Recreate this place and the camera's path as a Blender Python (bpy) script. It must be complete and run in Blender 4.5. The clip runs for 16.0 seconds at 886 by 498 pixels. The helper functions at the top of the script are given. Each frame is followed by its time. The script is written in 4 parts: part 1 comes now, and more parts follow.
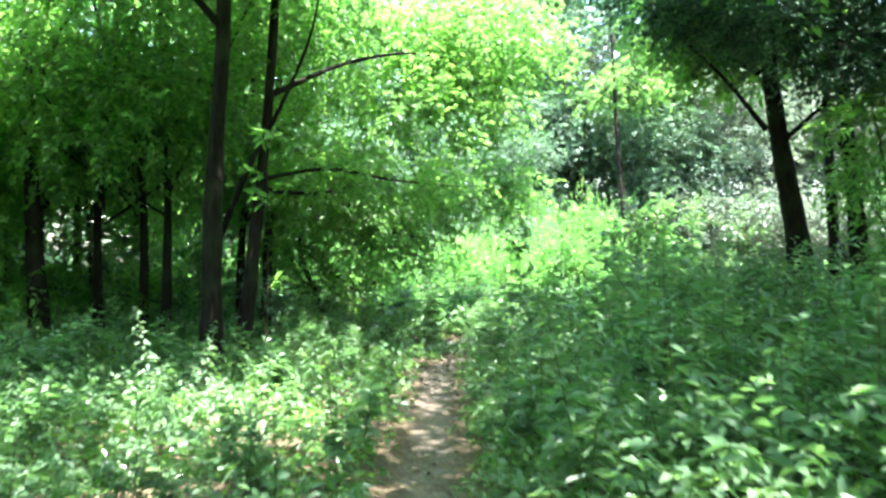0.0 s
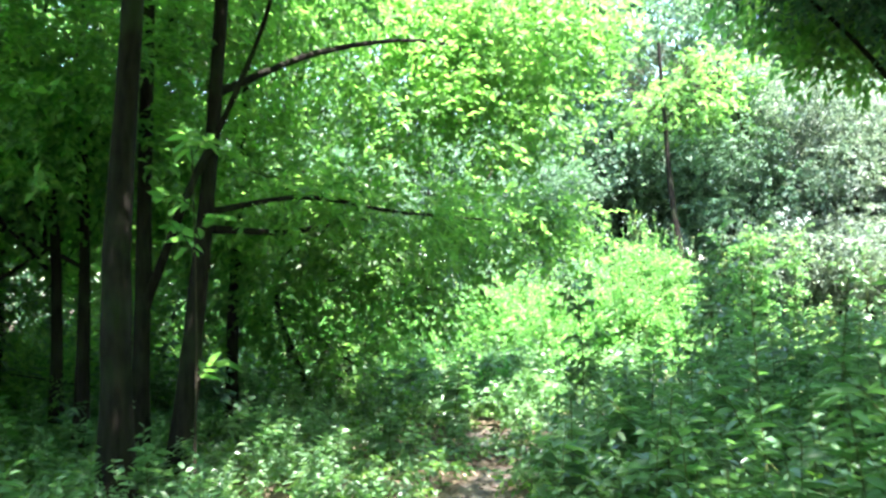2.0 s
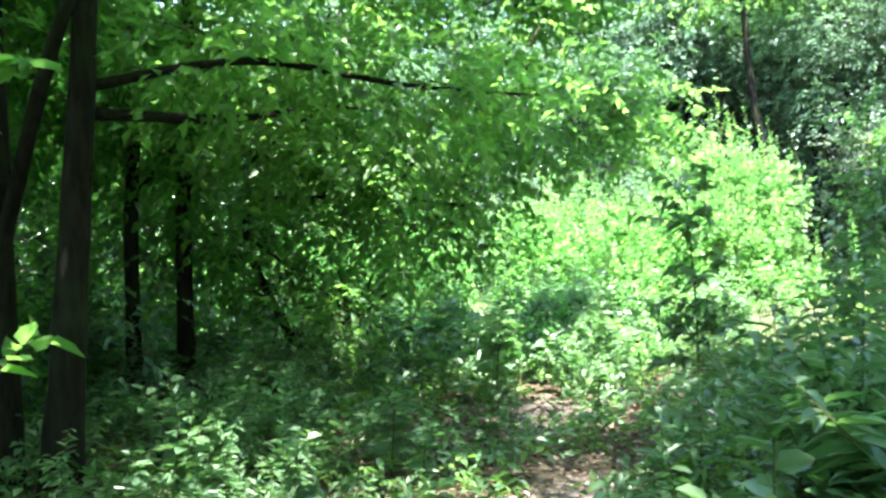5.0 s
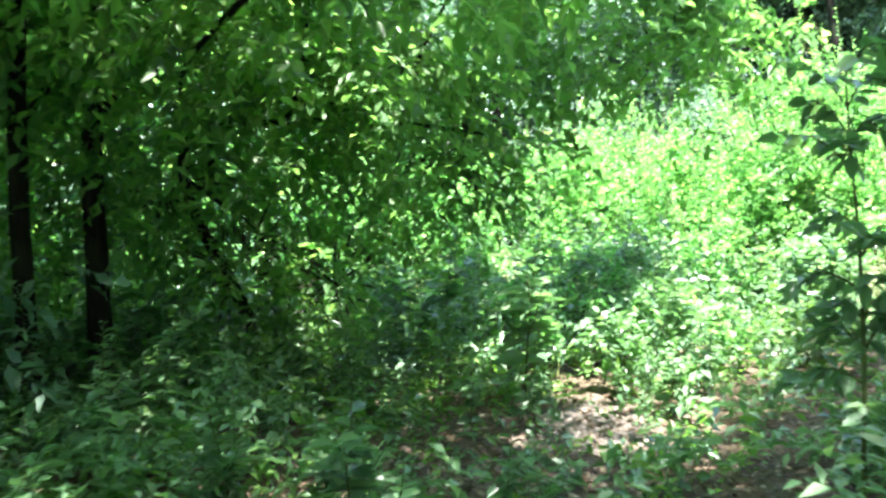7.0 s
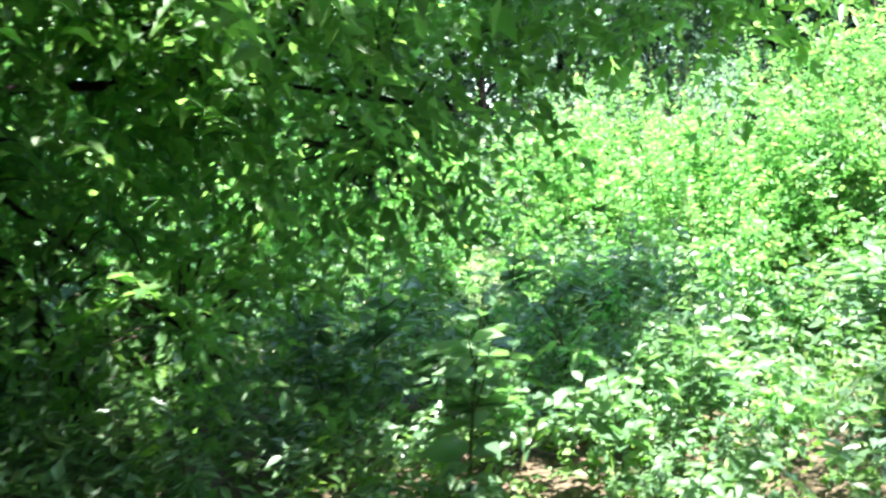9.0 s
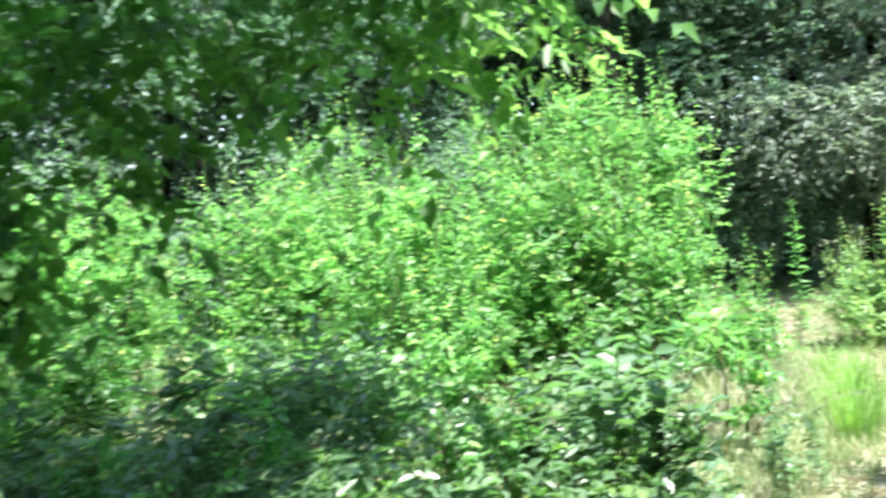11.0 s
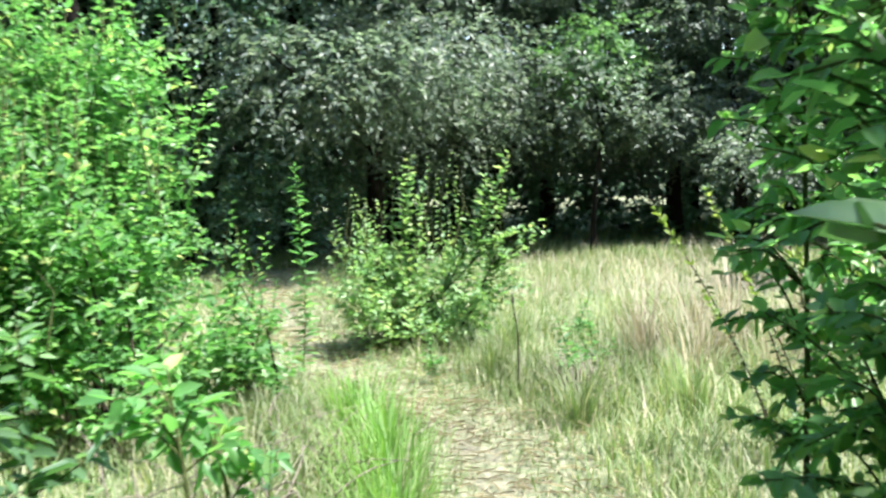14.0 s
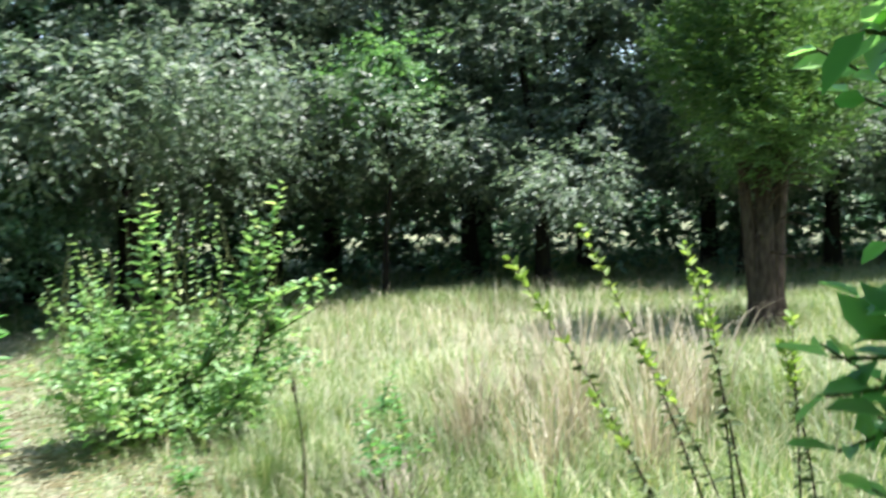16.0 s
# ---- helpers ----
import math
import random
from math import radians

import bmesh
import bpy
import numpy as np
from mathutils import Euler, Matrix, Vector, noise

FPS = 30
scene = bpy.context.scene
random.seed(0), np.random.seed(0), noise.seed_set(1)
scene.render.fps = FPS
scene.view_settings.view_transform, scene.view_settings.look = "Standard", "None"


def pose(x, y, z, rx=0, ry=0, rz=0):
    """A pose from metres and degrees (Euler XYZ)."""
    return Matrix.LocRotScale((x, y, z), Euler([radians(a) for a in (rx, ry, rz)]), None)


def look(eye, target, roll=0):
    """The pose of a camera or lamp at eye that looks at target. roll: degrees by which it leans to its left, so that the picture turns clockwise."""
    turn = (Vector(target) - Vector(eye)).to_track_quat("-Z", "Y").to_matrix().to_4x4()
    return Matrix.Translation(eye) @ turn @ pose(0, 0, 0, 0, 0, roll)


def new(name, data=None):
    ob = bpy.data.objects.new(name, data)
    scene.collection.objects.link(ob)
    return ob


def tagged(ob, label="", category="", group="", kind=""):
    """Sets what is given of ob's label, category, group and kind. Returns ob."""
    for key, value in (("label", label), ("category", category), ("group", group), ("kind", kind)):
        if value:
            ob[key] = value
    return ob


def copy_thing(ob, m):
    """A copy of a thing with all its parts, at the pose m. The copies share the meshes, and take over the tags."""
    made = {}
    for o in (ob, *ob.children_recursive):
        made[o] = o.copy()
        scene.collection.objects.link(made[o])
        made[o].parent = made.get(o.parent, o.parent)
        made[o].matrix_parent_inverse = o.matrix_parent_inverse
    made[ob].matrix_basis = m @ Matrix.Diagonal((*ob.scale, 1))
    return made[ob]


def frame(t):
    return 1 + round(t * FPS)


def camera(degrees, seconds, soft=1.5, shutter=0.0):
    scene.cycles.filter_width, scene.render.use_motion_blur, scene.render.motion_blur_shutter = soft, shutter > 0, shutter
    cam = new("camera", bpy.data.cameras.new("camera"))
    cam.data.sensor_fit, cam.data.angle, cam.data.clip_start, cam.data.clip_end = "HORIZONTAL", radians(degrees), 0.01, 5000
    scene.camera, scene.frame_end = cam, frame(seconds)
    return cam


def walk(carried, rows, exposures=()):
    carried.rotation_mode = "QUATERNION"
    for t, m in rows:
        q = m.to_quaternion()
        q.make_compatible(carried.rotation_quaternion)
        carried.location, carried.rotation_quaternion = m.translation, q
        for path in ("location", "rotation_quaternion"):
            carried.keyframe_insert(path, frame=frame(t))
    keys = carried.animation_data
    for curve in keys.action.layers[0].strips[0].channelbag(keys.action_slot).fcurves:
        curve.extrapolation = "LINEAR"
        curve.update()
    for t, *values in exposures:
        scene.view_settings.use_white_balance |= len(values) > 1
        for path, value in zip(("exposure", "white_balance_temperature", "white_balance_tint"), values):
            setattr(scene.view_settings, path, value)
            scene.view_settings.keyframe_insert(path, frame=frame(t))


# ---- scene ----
cam = camera(47.0, 16.0, soft=2.6, shutter=0.5)
PATH = [
    (0.0, pose(0, 0, 1.5, 90, 0, 0)),
    (0.5, pose(-.02, 1.0, 1.6, 91, 0.2, .7)),
    (1.0, pose(-.1, 2.25, 1.6, 92.5, .4, .6)),
    (1.5, pose(-.05, 3.26, 1.65, 92.6, .8, 1.2)),
    (2.0, pose(-.07, 4.34, 1.65, 92.5, 1.1, 1.1)),
    (2.5, pose(-.07, 5.15, 1.65, 91.7, 1.3, .9)),
    (3.0, pose(-.1, 5.83, 1.65, 91.2, 1.5, .4)),
    (3.5, pose(-.06, 6.44, 1.65, 90.4, 1.8, .7)),
    (4.0, pose(-.08, 7.0, 1.6, 89.9, 2.1, 1)),
    (4.5, pose(-.06, 7.5, 1.57, 89.3, 2.7, 2.3)),
    (7.0, pose(-.03, 10.57, 1.45, 85.7, 3.3, 5.5)),
    (7.5, pose(.01, 11.33, 1.45, 85.1, 3.4, 6)),
    (8.0, pose(.02, 11.96, 1.45, 84.4, 3.3, 6.2)),
    (10.3, look((0.578, 13.926, 1.40), (0.486, 15.922, 1.309), -2.6)),
    (10.5, look((0.63, 14.086, 1.41), (0.616, 16.085, 1.333), -2.9)),
    (11, look((0.76, 14.438, 1.48), (0.999, 16.422, 1.413), -3.3)),
    (11.5, look((0.9, 14.829, 1.551), (1.361, 16.772, 1.438), -3.3)),
    (12, look((1.01, 15.164, 1.607), (1.676, 17.044, 1.452), -2.9)),
    (12.5, look((1.127, 15.523, 1.64), (1.962, 17.33, 1.449), -2.3)),
    (13, look((1.301, 15.966, 1.608), (2.276, 17.702, 1.414), -1.6)),
    (13.5, look((1.607, 16.476, 1.521), (2.669, 18.161, 1.338), -1.4)),
    (14, look((1.902, 16.922, 1.479), (3.029, 18.563, 1.292), -1.4)),
    (14.5, look((2.161, 17.284, 1.473), (3.356, 18.874, 1.269), -1.6)),
    (15, look((2.457, 17.651, 1.416), (3.714, 19.194, 1.222), -1.9)),
    (15.5, look((2.735, 18.029, 1.402), (4.075, 19.505, 1.239), -1.9)),
    (16, look((3.005, 18.274, 1.426), (4.458, 19.643, 1.303), -2.1)),
]
walk(cam, PATH, [(0.0, 3.4), (4.5, 3.25), (8.0, 3.35), (10.5, 2.45), (12.0, 1.95), (14.0, 1.78), (16.0, 1.68)])

# ---------------------------------------------------------------- light
world = bpy.data.worlds.new("world")
scene.world = world
world.use_nodes = True
wn = world.node_tree
sky = wn.nodes.new("ShaderNodeTexSky")
sky.sky_type, sky.sun_disc = "NISHITA", False
SUN = Vector((0.20, -0.34, 0.92)).normalized()
sky.sun_elevation = math.asin(SUN.z)
sky.sun_rotation = math.atan2(SUN.x, SUN.y)
wn.nodes["Background"].inputs["Strength"].default_value = 0.15
wn.links.new(sky.outputs[0], wn.nodes["Background"].inputs["Color"])
sun = new("sun", bpy.data.lights.new("sun", "SUN"))
sun.data.energy, sun.data.angle, sun.data.color = 5.0, radians(0.6), (1.0, 0.97, 0.92)
sun.matrix_world = look(SUN * 60, (0, 0, 0))

rng = np.random.default_rng(7)


# ---------------------------------------------------------------- materials
def nodes_of(name):
    m = bpy.data.materials.new(name)
    m.use_nodes = True
    t = m.node_tree
    return m, t, t.nodes["Principled BSDF"], t.nodes["Material Output"]


def ramp_of(t, stops):
    r = t.nodes.new("ShaderNodeValToRGB")
    e = r.color_ramp.elements
    while len(e) < len(stops):
        e.new(0.5)
    for el, (p, c) in zip(e, stops):
        el.position, el.color = p, (*c, 1)
    return r


def leaf_material(name, stops, see_through, thin=0.42, rough=0.42, spec=0.5):
    """A leaf: each one its own tint, a waxy face, and light through its blade."""
    m, t, p, out = nodes_of(name)
    geo = t.nodes.new("ShaderNodeNewGeometry")
    r = ramp_of(t, stops)
    t.links.new(geo.outputs["Random Per Island"], r.inputs[0])
    n = t.nodes.new("ShaderNodeTexNoise")
    n.inputs["Scale"].default_value, n.inputs["Detail"].default_value = 0.9, 3
    t.links.new(geo.outputs["Position"], n.inputs["Vector"])
    hsv = t.nodes.new("ShaderNodeHueSaturation")
    mr = t.nodes.new("ShaderNodeMapRange")
    mr.inputs[1].default_value, mr.inputs[2].default_value = 0.3, 0.7
    mr.inputs[3].default_value, mr.inputs[4].default_value = 0.7, 1.3
    t.links.new(n.outputs["Fac"], mr.inputs[0])
    t.links.new(mr.outputs[0], hsv.inputs["Value"])
    t.links.new(r.outputs[0], hsv.inputs["Color"])
    t.links.new(hsv.outputs[0], p.inputs["Base Color"])
    p.inputs["Roughness"].default_value = rough
    p.inputs["Specular IOR Level"].default_value = spec
    tr = t.nodes.new("ShaderNodeBsdfTranslucent")
    mul = t.nodes.new("ShaderNodeMix")
    mul.data_type, mul.blend_type = "RGBA", "MULTIPLY"
    mul.inputs[0].default_value = 1.0
    t.links.new(hsv.outputs[0], mul.inputs[6])
    mul.inputs[7].default_value = (*see_through, 1)
    t.links.new(mul.outputs[2], tr.inputs["Color"])
    mix = t.nodes.new("ShaderNodeMixShader")
    mix.inputs[0].default_value = thin
    t.links.new(p.outputs[0], mix.inputs[1])
    t.links.new(tr.outputs[0], mix.inputs[2])
    t.links.new(mix.outputs[0], out.inputs["Surface"])
    return m


def bark_material(name, dark, light, scale=14):
    m, t, p, out = nodes_of(name)
    co = t.nodes.new("ShaderNodeTexCoord")
    mp = t.nodes.new("ShaderNodeMapping")
    mp.inputs["Scale"].default_value = (scale, scale, scale * 0.22)
    t.links.new(co.outputs["Object"], mp.inputs[0])
    n = t.nodes.new("ShaderNodeTexNoise")
    n.inputs["Scale"].default_value, n.inputs["Detail"].default_value = 1.6, 8
    t.links.new(mp.outputs[0], n.inputs["Vector"])
    n2 = t.nodes.new("ShaderNodeTexNoise")
    n2.inputs["Scale"].default_value = 2.2
    t.links.new(co.outputs["Object"], n2.inputs["Vector"])
    r = ramp_of(t, [(0.3, dark), (0.62, light), (0.8, tuple(0.75 * v for v in light))])
    t.links.new(n.outputs["Fac"], r.inputs[0])
    moss = t.nodes.new("ShaderNodeMix")
    moss.data_type = "RGBA"
    mr = t.nodes.new("ShaderNodeMapRange")
    mr.inputs[1].default_value, mr.inputs[2].default_value, mr.inputs[4].default_value = 0.5, 0.72, 0.55
    t.links.new(n2.outputs["Fac"], mr.inputs[0])
    t.links.new(mr.outputs[0], moss.inputs[0])
    t.links.new(r.outputs[0], moss.inputs[6])
    moss.inputs[7].default_value = (0.03, 0.04, 0.022, 1)
    t.links.new(moss.outputs[2], p.inputs["Base Color"])
    p.inputs["Roughness"].default_value = 0.92
    p.inputs["Specular IOR Level"].default_value = 0.12
    b = t.nodes.new("ShaderNodeBump")
    b.inputs["Strength"].default_value, b.inputs["Distance"].default_value = 0.9, 0.02
    t.links.new(n.outputs["Fac"], b.inputs["Height"])
    t.links.new(b.outputs[0], p.inputs["Normal"])
    return m


def ground_material():
    """Leaf mould in the wood, trodden earth on the path, thatch and short grass in the clearing."""
    m, t, p, out = nodes_of("ground")
    geo = t.nodes.new("ShaderNodeNewGeometry")

    def noise_of(scale, detail=6):
        n = t.nodes.new("ShaderNodeTexNoise")
        n.inputs["Scale"].default_value, n.inputs["Detail"].default_value = scale, detail
        t.links.new(geo.outputs["Position"], n.inputs["Vector"])
        return n
    fine, mid, big = noise_of(28, 8), noise_of(6), noise_of(1.1)
    wood = ramp_of(t, [(0.3, (0.035, 0.026, 0.016)), (0.55, (0.10, 0.07, 0.042)), (0.75, (0.2, 0.15, 0.09))])
    earth = ramp_of(t, [(0.3, (0.075, 0.06, 0.052)), (0.55, (0.145, 0.12, 0.105)), (0.75, (0.25, 0.215, 0.19))])
    field = ramp_of(t, [(0.3, (0.075, 0.10, 0.048)), (0.5, (0.165, 0.185, 0.105)), (0.72, (0.33, 0.32, 0.235))])
    for r in (wood, earth, field):
        t.links.new(fine.outputs["Fac"], r.inputs[0])

    def mask(name):
        a = t.nodes.new("ShaderNodeAttribute")
        a.attribute_name = name
        add = t.nodes.new("ShaderNodeMath")
        add.operation = "MULTIPLY_ADD"
        t.links.new(mid.outputs["Fac"], add.inputs[0])
        add.inputs[1].default_value = 0.9
        t.links.new(a.outputs["Fac"], add.inputs[2])
        mr = t.nodes.new("ShaderNodeMapRange")
        mr.inputs[1].default_value, mr.inputs[2].default_value = 0.75, 1.1
        t.links.new(add.outputs[0], mr.inputs[0])
        return mr

    def over(fac, a, b):
        mx = t.nodes.new("ShaderNodeMix")
        mx.data_type = "RGBA"
        t.links.new(fac.outputs[0], mx.inputs[0])
        t.links.new(a, mx.inputs[6])
        t.links.new(b, mx.inputs[7])
        return mx.outputs[2]
    col = over(mask("meadow"), wood.outputs[0], field.outputs[0])
    col = over(mask("bare"), col, earth.outputs[0])
    hsv = t.nodes.new("ShaderNodeHueSaturation")
    t.links.new(col, hsv.inputs["Color"])
    mr = t.nodes.new("ShaderNodeMapRange")
    mr.inputs[3].default_value, mr.inputs[4].default_value = 0.6, 1.4
    t.links.new(big.outputs["Fac"], mr.inputs[0])
    t.links.new(mr.outputs[0], hsv.inputs["Value"])
    t.links.new(hsv.outputs[0], p.inputs["Base Color"])
    p.inputs["Roughness"].default_value = 0.95
    b = t.nodes.new("ShaderNodeBump")
    b.inputs["Strength"].default_value, b.inputs["Distance"].default_value = 0.8, 0.03
    t.links.new(fine.outputs["Fac"], b.inputs["Height"])
    t.links.new(b.outputs[0], p.inputs["Normal"])
    return m


M_CANOPY = leaf_material("canopy_leaf", [(0, (0.06, 0.145, 0.05)), (0.5, (0.095, 0.205, 0.07)), (1, (0.15, 0.28, 0.095))], (2.3, 2.3, 1.35), 0.6)
# leaves of the far trees, with the bluish haze of distance in their colour
M_FAR = leaf_material("hazy_far_leaf", [(0, (0.05, 0.10, 0.07)), (0.6, (0.095, 0.165, 0.115)), (1, (0.17, 0.25, 0.185))], (1.4, 1.7, 1.0), 0.42, 0.5, 0.4)
M_EDGE = leaf_material("edge_leaf", [(0, (0.075, 0.112, 0.085)), (0.6, (0.135, 0.18, 0.14)), (1, (0.25, 0.29, 0.24))], (1.4, 1.6, 1.1), 0.42, 0.45, 0.5)
M_PALE = leaf_material("pale_shrub_leaf", [(0, (0.12, 0.25, 0.10)), (0.6, (0.21, 0.36, 0.155)), (0.9, (0.30, 0.44, 0.215)), (1, (0.42, 0.48, 0.25))], (1.5, 1.6, 0.9), 0.42)
M_BUSH = leaf_material("bush_leaf", [(0, (0.066, 0.18, 0.06)), (0.6, (0.12, 0.27, 0.092)), (0.93, (0.22, 0.375, 0.15)), (1, (0.40, 0.43, 0.18))], (1.65, 1.95, 1.1), 0.47)
M_WEED = leaf_material("weed_leaf", [(0, (0.065, 0.135, 0.068)), (0.55, (0.11, 0.20, 0.105)), (1, (0.185, 0.285, 0.16))], (1.4, 1.8, 0.8), 0.38, 0.34, 0.7)
# weed leaf with the whitish-blue sky glint put into its base colour
M_GLINT_WEED = leaf_material("sky_glint_weed_leaf", [(0, (0.10, 0.17, 0.12)), (0.55, (0.17, 0.25, 0.18)), (1, (0.28, 0.36, 0.28))], (1.3, 1.6, 0.8), 0.35, 0.3, 0.7)
M_COVER = leaf_material("cover_leaf", [(0, (0.06, 0.135, 0.04)), (0.5, (0.10, 0.20, 0.06)), (1, (0.18, 0.29, 0.09))], (1.5, 1.8, 0.7), 0.42, 0.5, 0.4)
# shade under the drooping boughs is put into this darker, bluer leaf colour
M_SHADE = leaf_material("shaded_bough_leaf", [(0, (0.032, 0.08, 0.056)), (0.6, (0.056, 0.125, 0.085)), (1, (0.10, 0.19, 0.125))], (1.3, 1.6, 0.9), 0.3, 0.5, 0.4)
M_CEDAR = leaf_material("cedar_leaf", [(0, (0.045, 0.10, 0.038)), (0.6, (0.085, 0.165, 0.06)), (1, (0.15, 0.23, 0.095))], (1.4, 1.6, 0.7), 0.35, 0.6, 0.3)
M_WAND_OLD = leaf_material("old_wand_leaf", [(0, (0.05, 0.075, 0.03)), (0.6, (0.085, 0.12, 0.05)), (1, (0.14, 0.18, 0.08))], (1.2, 1.4, 0.6), 0.25, 0.5, 0.4)
M_WAND_NEW = leaf_material("young_wand_leaf", [(0, (0.15, 0.24, 0.07)), (0.6, (0.22, 0.31, 0.09)), (1, (0.30, 0.38, 0.14))], (1.4, 1.5, 0.7), 0.45, 0.5, 0.4)
M_GRASS = leaf_material("grass_blade", [(0, (0.10, 0.165, 0.06)), (0.5, (0.175, 0.235, 0.105)), (0.8, (0.29, 0.31, 0.19)), (1, (0.45, 0.41, 0.30))], (1.2, 1.4, 0.7), 0.4, 0.5, 0.4)
M_TUFT = leaf_material("tuft_blade", [(0, (0.10, 0.22, 0.05)), (0.6, (0.17, 0.31, 0.08)), (1, (0.27, 0.38, 0.14))], (1.3, 1.5, 0.7), 0.4, 0.5, 0.4)
M_STRAW = leaf_material("straw_blade", [(0, (0.23, 0.205, 0.14)), (0.6, (0.40, 0.355, 0.265)), (1, (0.60, 0.55, 0.44))], (1.1, 1.05, 0.8), 0.3, 0.5, 0.4)
M_LITTER = leaf_material("dead_leaf", [(0, (0.07, 0.045, 0.03)), (0.5, (0.12, 0.082, 0.056)), (0.85, (0.21, 0.16, 0.118)), (1, (0.38, 0.32, 0.255))], (1.0, 0.8, 0.5), 0.15, 0.6, 0.3)
# dark bark, taken near black so its colour also carries the wood's shade
M_BARK = bark_material("shaded_dark_bark", (0.006, 0.005, 0.0045), (0.018, 0.015, 0.012))
M_TWIG = bark_material("twig_bark", (0.018, 0.014, 0.010), (0.05, 0.04, 0.03), 40)
M_STEM = bark_material("green_stem", (0.05, 0.07, 0.025), (0.11, 0.13, 0.05), 60)
M_DEAD = bark_material("grey_dead_wood", (0.10, 0.085, 0.07), (0.30, 0.26, 0.22), 40)
M_CEDAR_BARK = bark_material("cedar_bark", (0.02, 0.015, 0.012), (0.085, 0.064, 0.052), 26)
M_GROUND = ground_material()


# ---------------------------------------------------------------- mesh helpers
def mesh_from(name, verts, faces_by_size, material, smooth=False):
    """A mesh from arrays: verts (n, 3) and a list of face arrays (m, k)."""
    me = bpy.data.meshes.new(name)
    verts = np.asarray(verts, np.float32)
    me.vertices.add(len(verts))
    me.vertices.foreach_set("co", verts.ravel())
    loops = np.concatenate([f.ravel() for f in faces_by_size]).astype(np.int32)
    sizes = np.concatenate([np.full(len(f), f.shape[1]) for f in faces_by_size]).astype(np.int32)
    me.loops.add(len(loops))
    me.loops.foreach_set("vertex_index", loops)
    me.polygons.add(len(sizes))
    me.polygons.foreach_set("loop_start", np.concatenate([[0], np.cumsum(sizes)[:-1]]).astype(np.int32))
    me.polygons.foreach_set("loop_total", sizes)
    if smooth:
        me.polygons.foreach_set("use_smooth", np.ones(len(sizes), bool))
    me.update(calc_edges=True)
    me.materials.append(material)
    return me


def part(name, me, parent, label=""):
    ob = new(name, me)
    ob.parent = parent
    return tagged(ob, label)


def stuff_part(name, me, parent):
    return tagged(part(name, me, parent), kind="stuff")


def thing(name, at, label, category, group="", kind=""):
    ob = new(name)
    ob.location = at
    ob.empty_display_size = 0.1
    return tagged(ob, label, category, group, kind)


def unit(v):
    return v / np.maximum(np.linalg.norm(v, axis=-1, keepdims=True), 1e-9)


def blades(pos, axis, up, length, width, fold=0.25, droop=0.12, oval=True):
    """Folded leaf blades: arrays of places, tip directions, face normals, lengths and widths."""
    axis = unit(axis)
    side = unit(np.cross(axis, up))
    nor = np.cross(side, axis)
    L, W = length[:, None], width[:, None]
    tip = pos + axis * L - nor * L * droop
    if oval:
        a = pos + axis * L * 0.28 - nor * L * droop * 0.1
        b = pos + axis * L * 0.68 - nor * L * droop * 0.5
        v = np.stack([pos, a + side * W * 0.46 + nor * W * fold, b + side * W * 0.40 + nor * W * fold * 0.8, tip,
                      b - side * W * 0.40 + nor * W * fold * 0.8, a - side * W * 0.46 + nor * W * fold], 1)
        k = 6
        f = np.array([[0, 1, 2, 3], [0, 3, 4, 5]])
    else:
        a = pos + axis * L * 0.45
        v = np.stack([pos, a + side * W * 0.5 + nor * W * fold, tip, a - side * W * 0.5 + nor * W * fold], 1)
        k = 4
        f = np.array([[0, 1, 2], [0, 2, 3]])
    n = len(pos)
    faces = (np.arange(n)[:, None, None] * k + f[None]).reshape(-1, f.shape[1])
    return v.reshape(-1, 3), faces


def ripple(p, s, seed):
    """A cheap smooth noise of places, about -1 to 1."""
    a = np.sin(p[:, 0] * s + seed) + np.sin(p[:, 1] * s * 1.27 + seed * 2.1) + np.sin(p[:, 2] * s * 1.13 + seed * 0.7)
    b = np.sin((p[:, 0] + p[:, 1]) * s * 1.9 + seed * 1.3) + np.sin((p[:, 2] - p[:, 0]) * s * 2.3 + seed)
    return (a + b) / 4


def sprays(g, centres, outward, per, spread, leaf, ratio=0.5, flat=0.6, sag=0.25, oval=False):
    """Leafy twigs: at each centre a twig along outward, with leaves to both sides of it."""
    n = len(centres)
    d = unit(outward + g.normal(0, 0.45, (n, 3)) + np.array([0, 0, -sag]))
    upv = unit(np.array([0, 0, 1.0]) + g.normal(0, 0.45, (n, 3)) * (1.2 - flat))
    side = unit(np.cross(d, upv))
    s = np.tile(np.linspace(0.05, 1, per), (n, 1)) + g.normal(0, 0.04, (n, per))
    sg = np.where(np.arange(per) % 2 == 0, 1.0, -1.0)[None, :, None]
    size = spread * g.uniform(0.6, 1.3, (n, 1, 1))
    pos = centres[:, None] + d[:, None] * (s[:, :, None] * size) - np.array([0, 0, 1.0]) * (s[:, :, None] ** 2) * size * sag
    ax = d[:, None] * 0.55 + side[:, None] * sg * 0.85 + g.normal(0, 0.3, (n, per, 3)) + np.array([0, 0, -sag])
    up = upv[:, None] + g.normal(0, 0.4, (n, per, 3))
    pos = pos.reshape(-1, 3)
    L = leaf * g.uniform(0.6, 1.3, len(pos))
    return blades(pos, ax.reshape(-1, 3), up.reshape(-1, 3), L, L * ratio * g.uniform(0.8, 1.2, len(pos)), oval=oval)


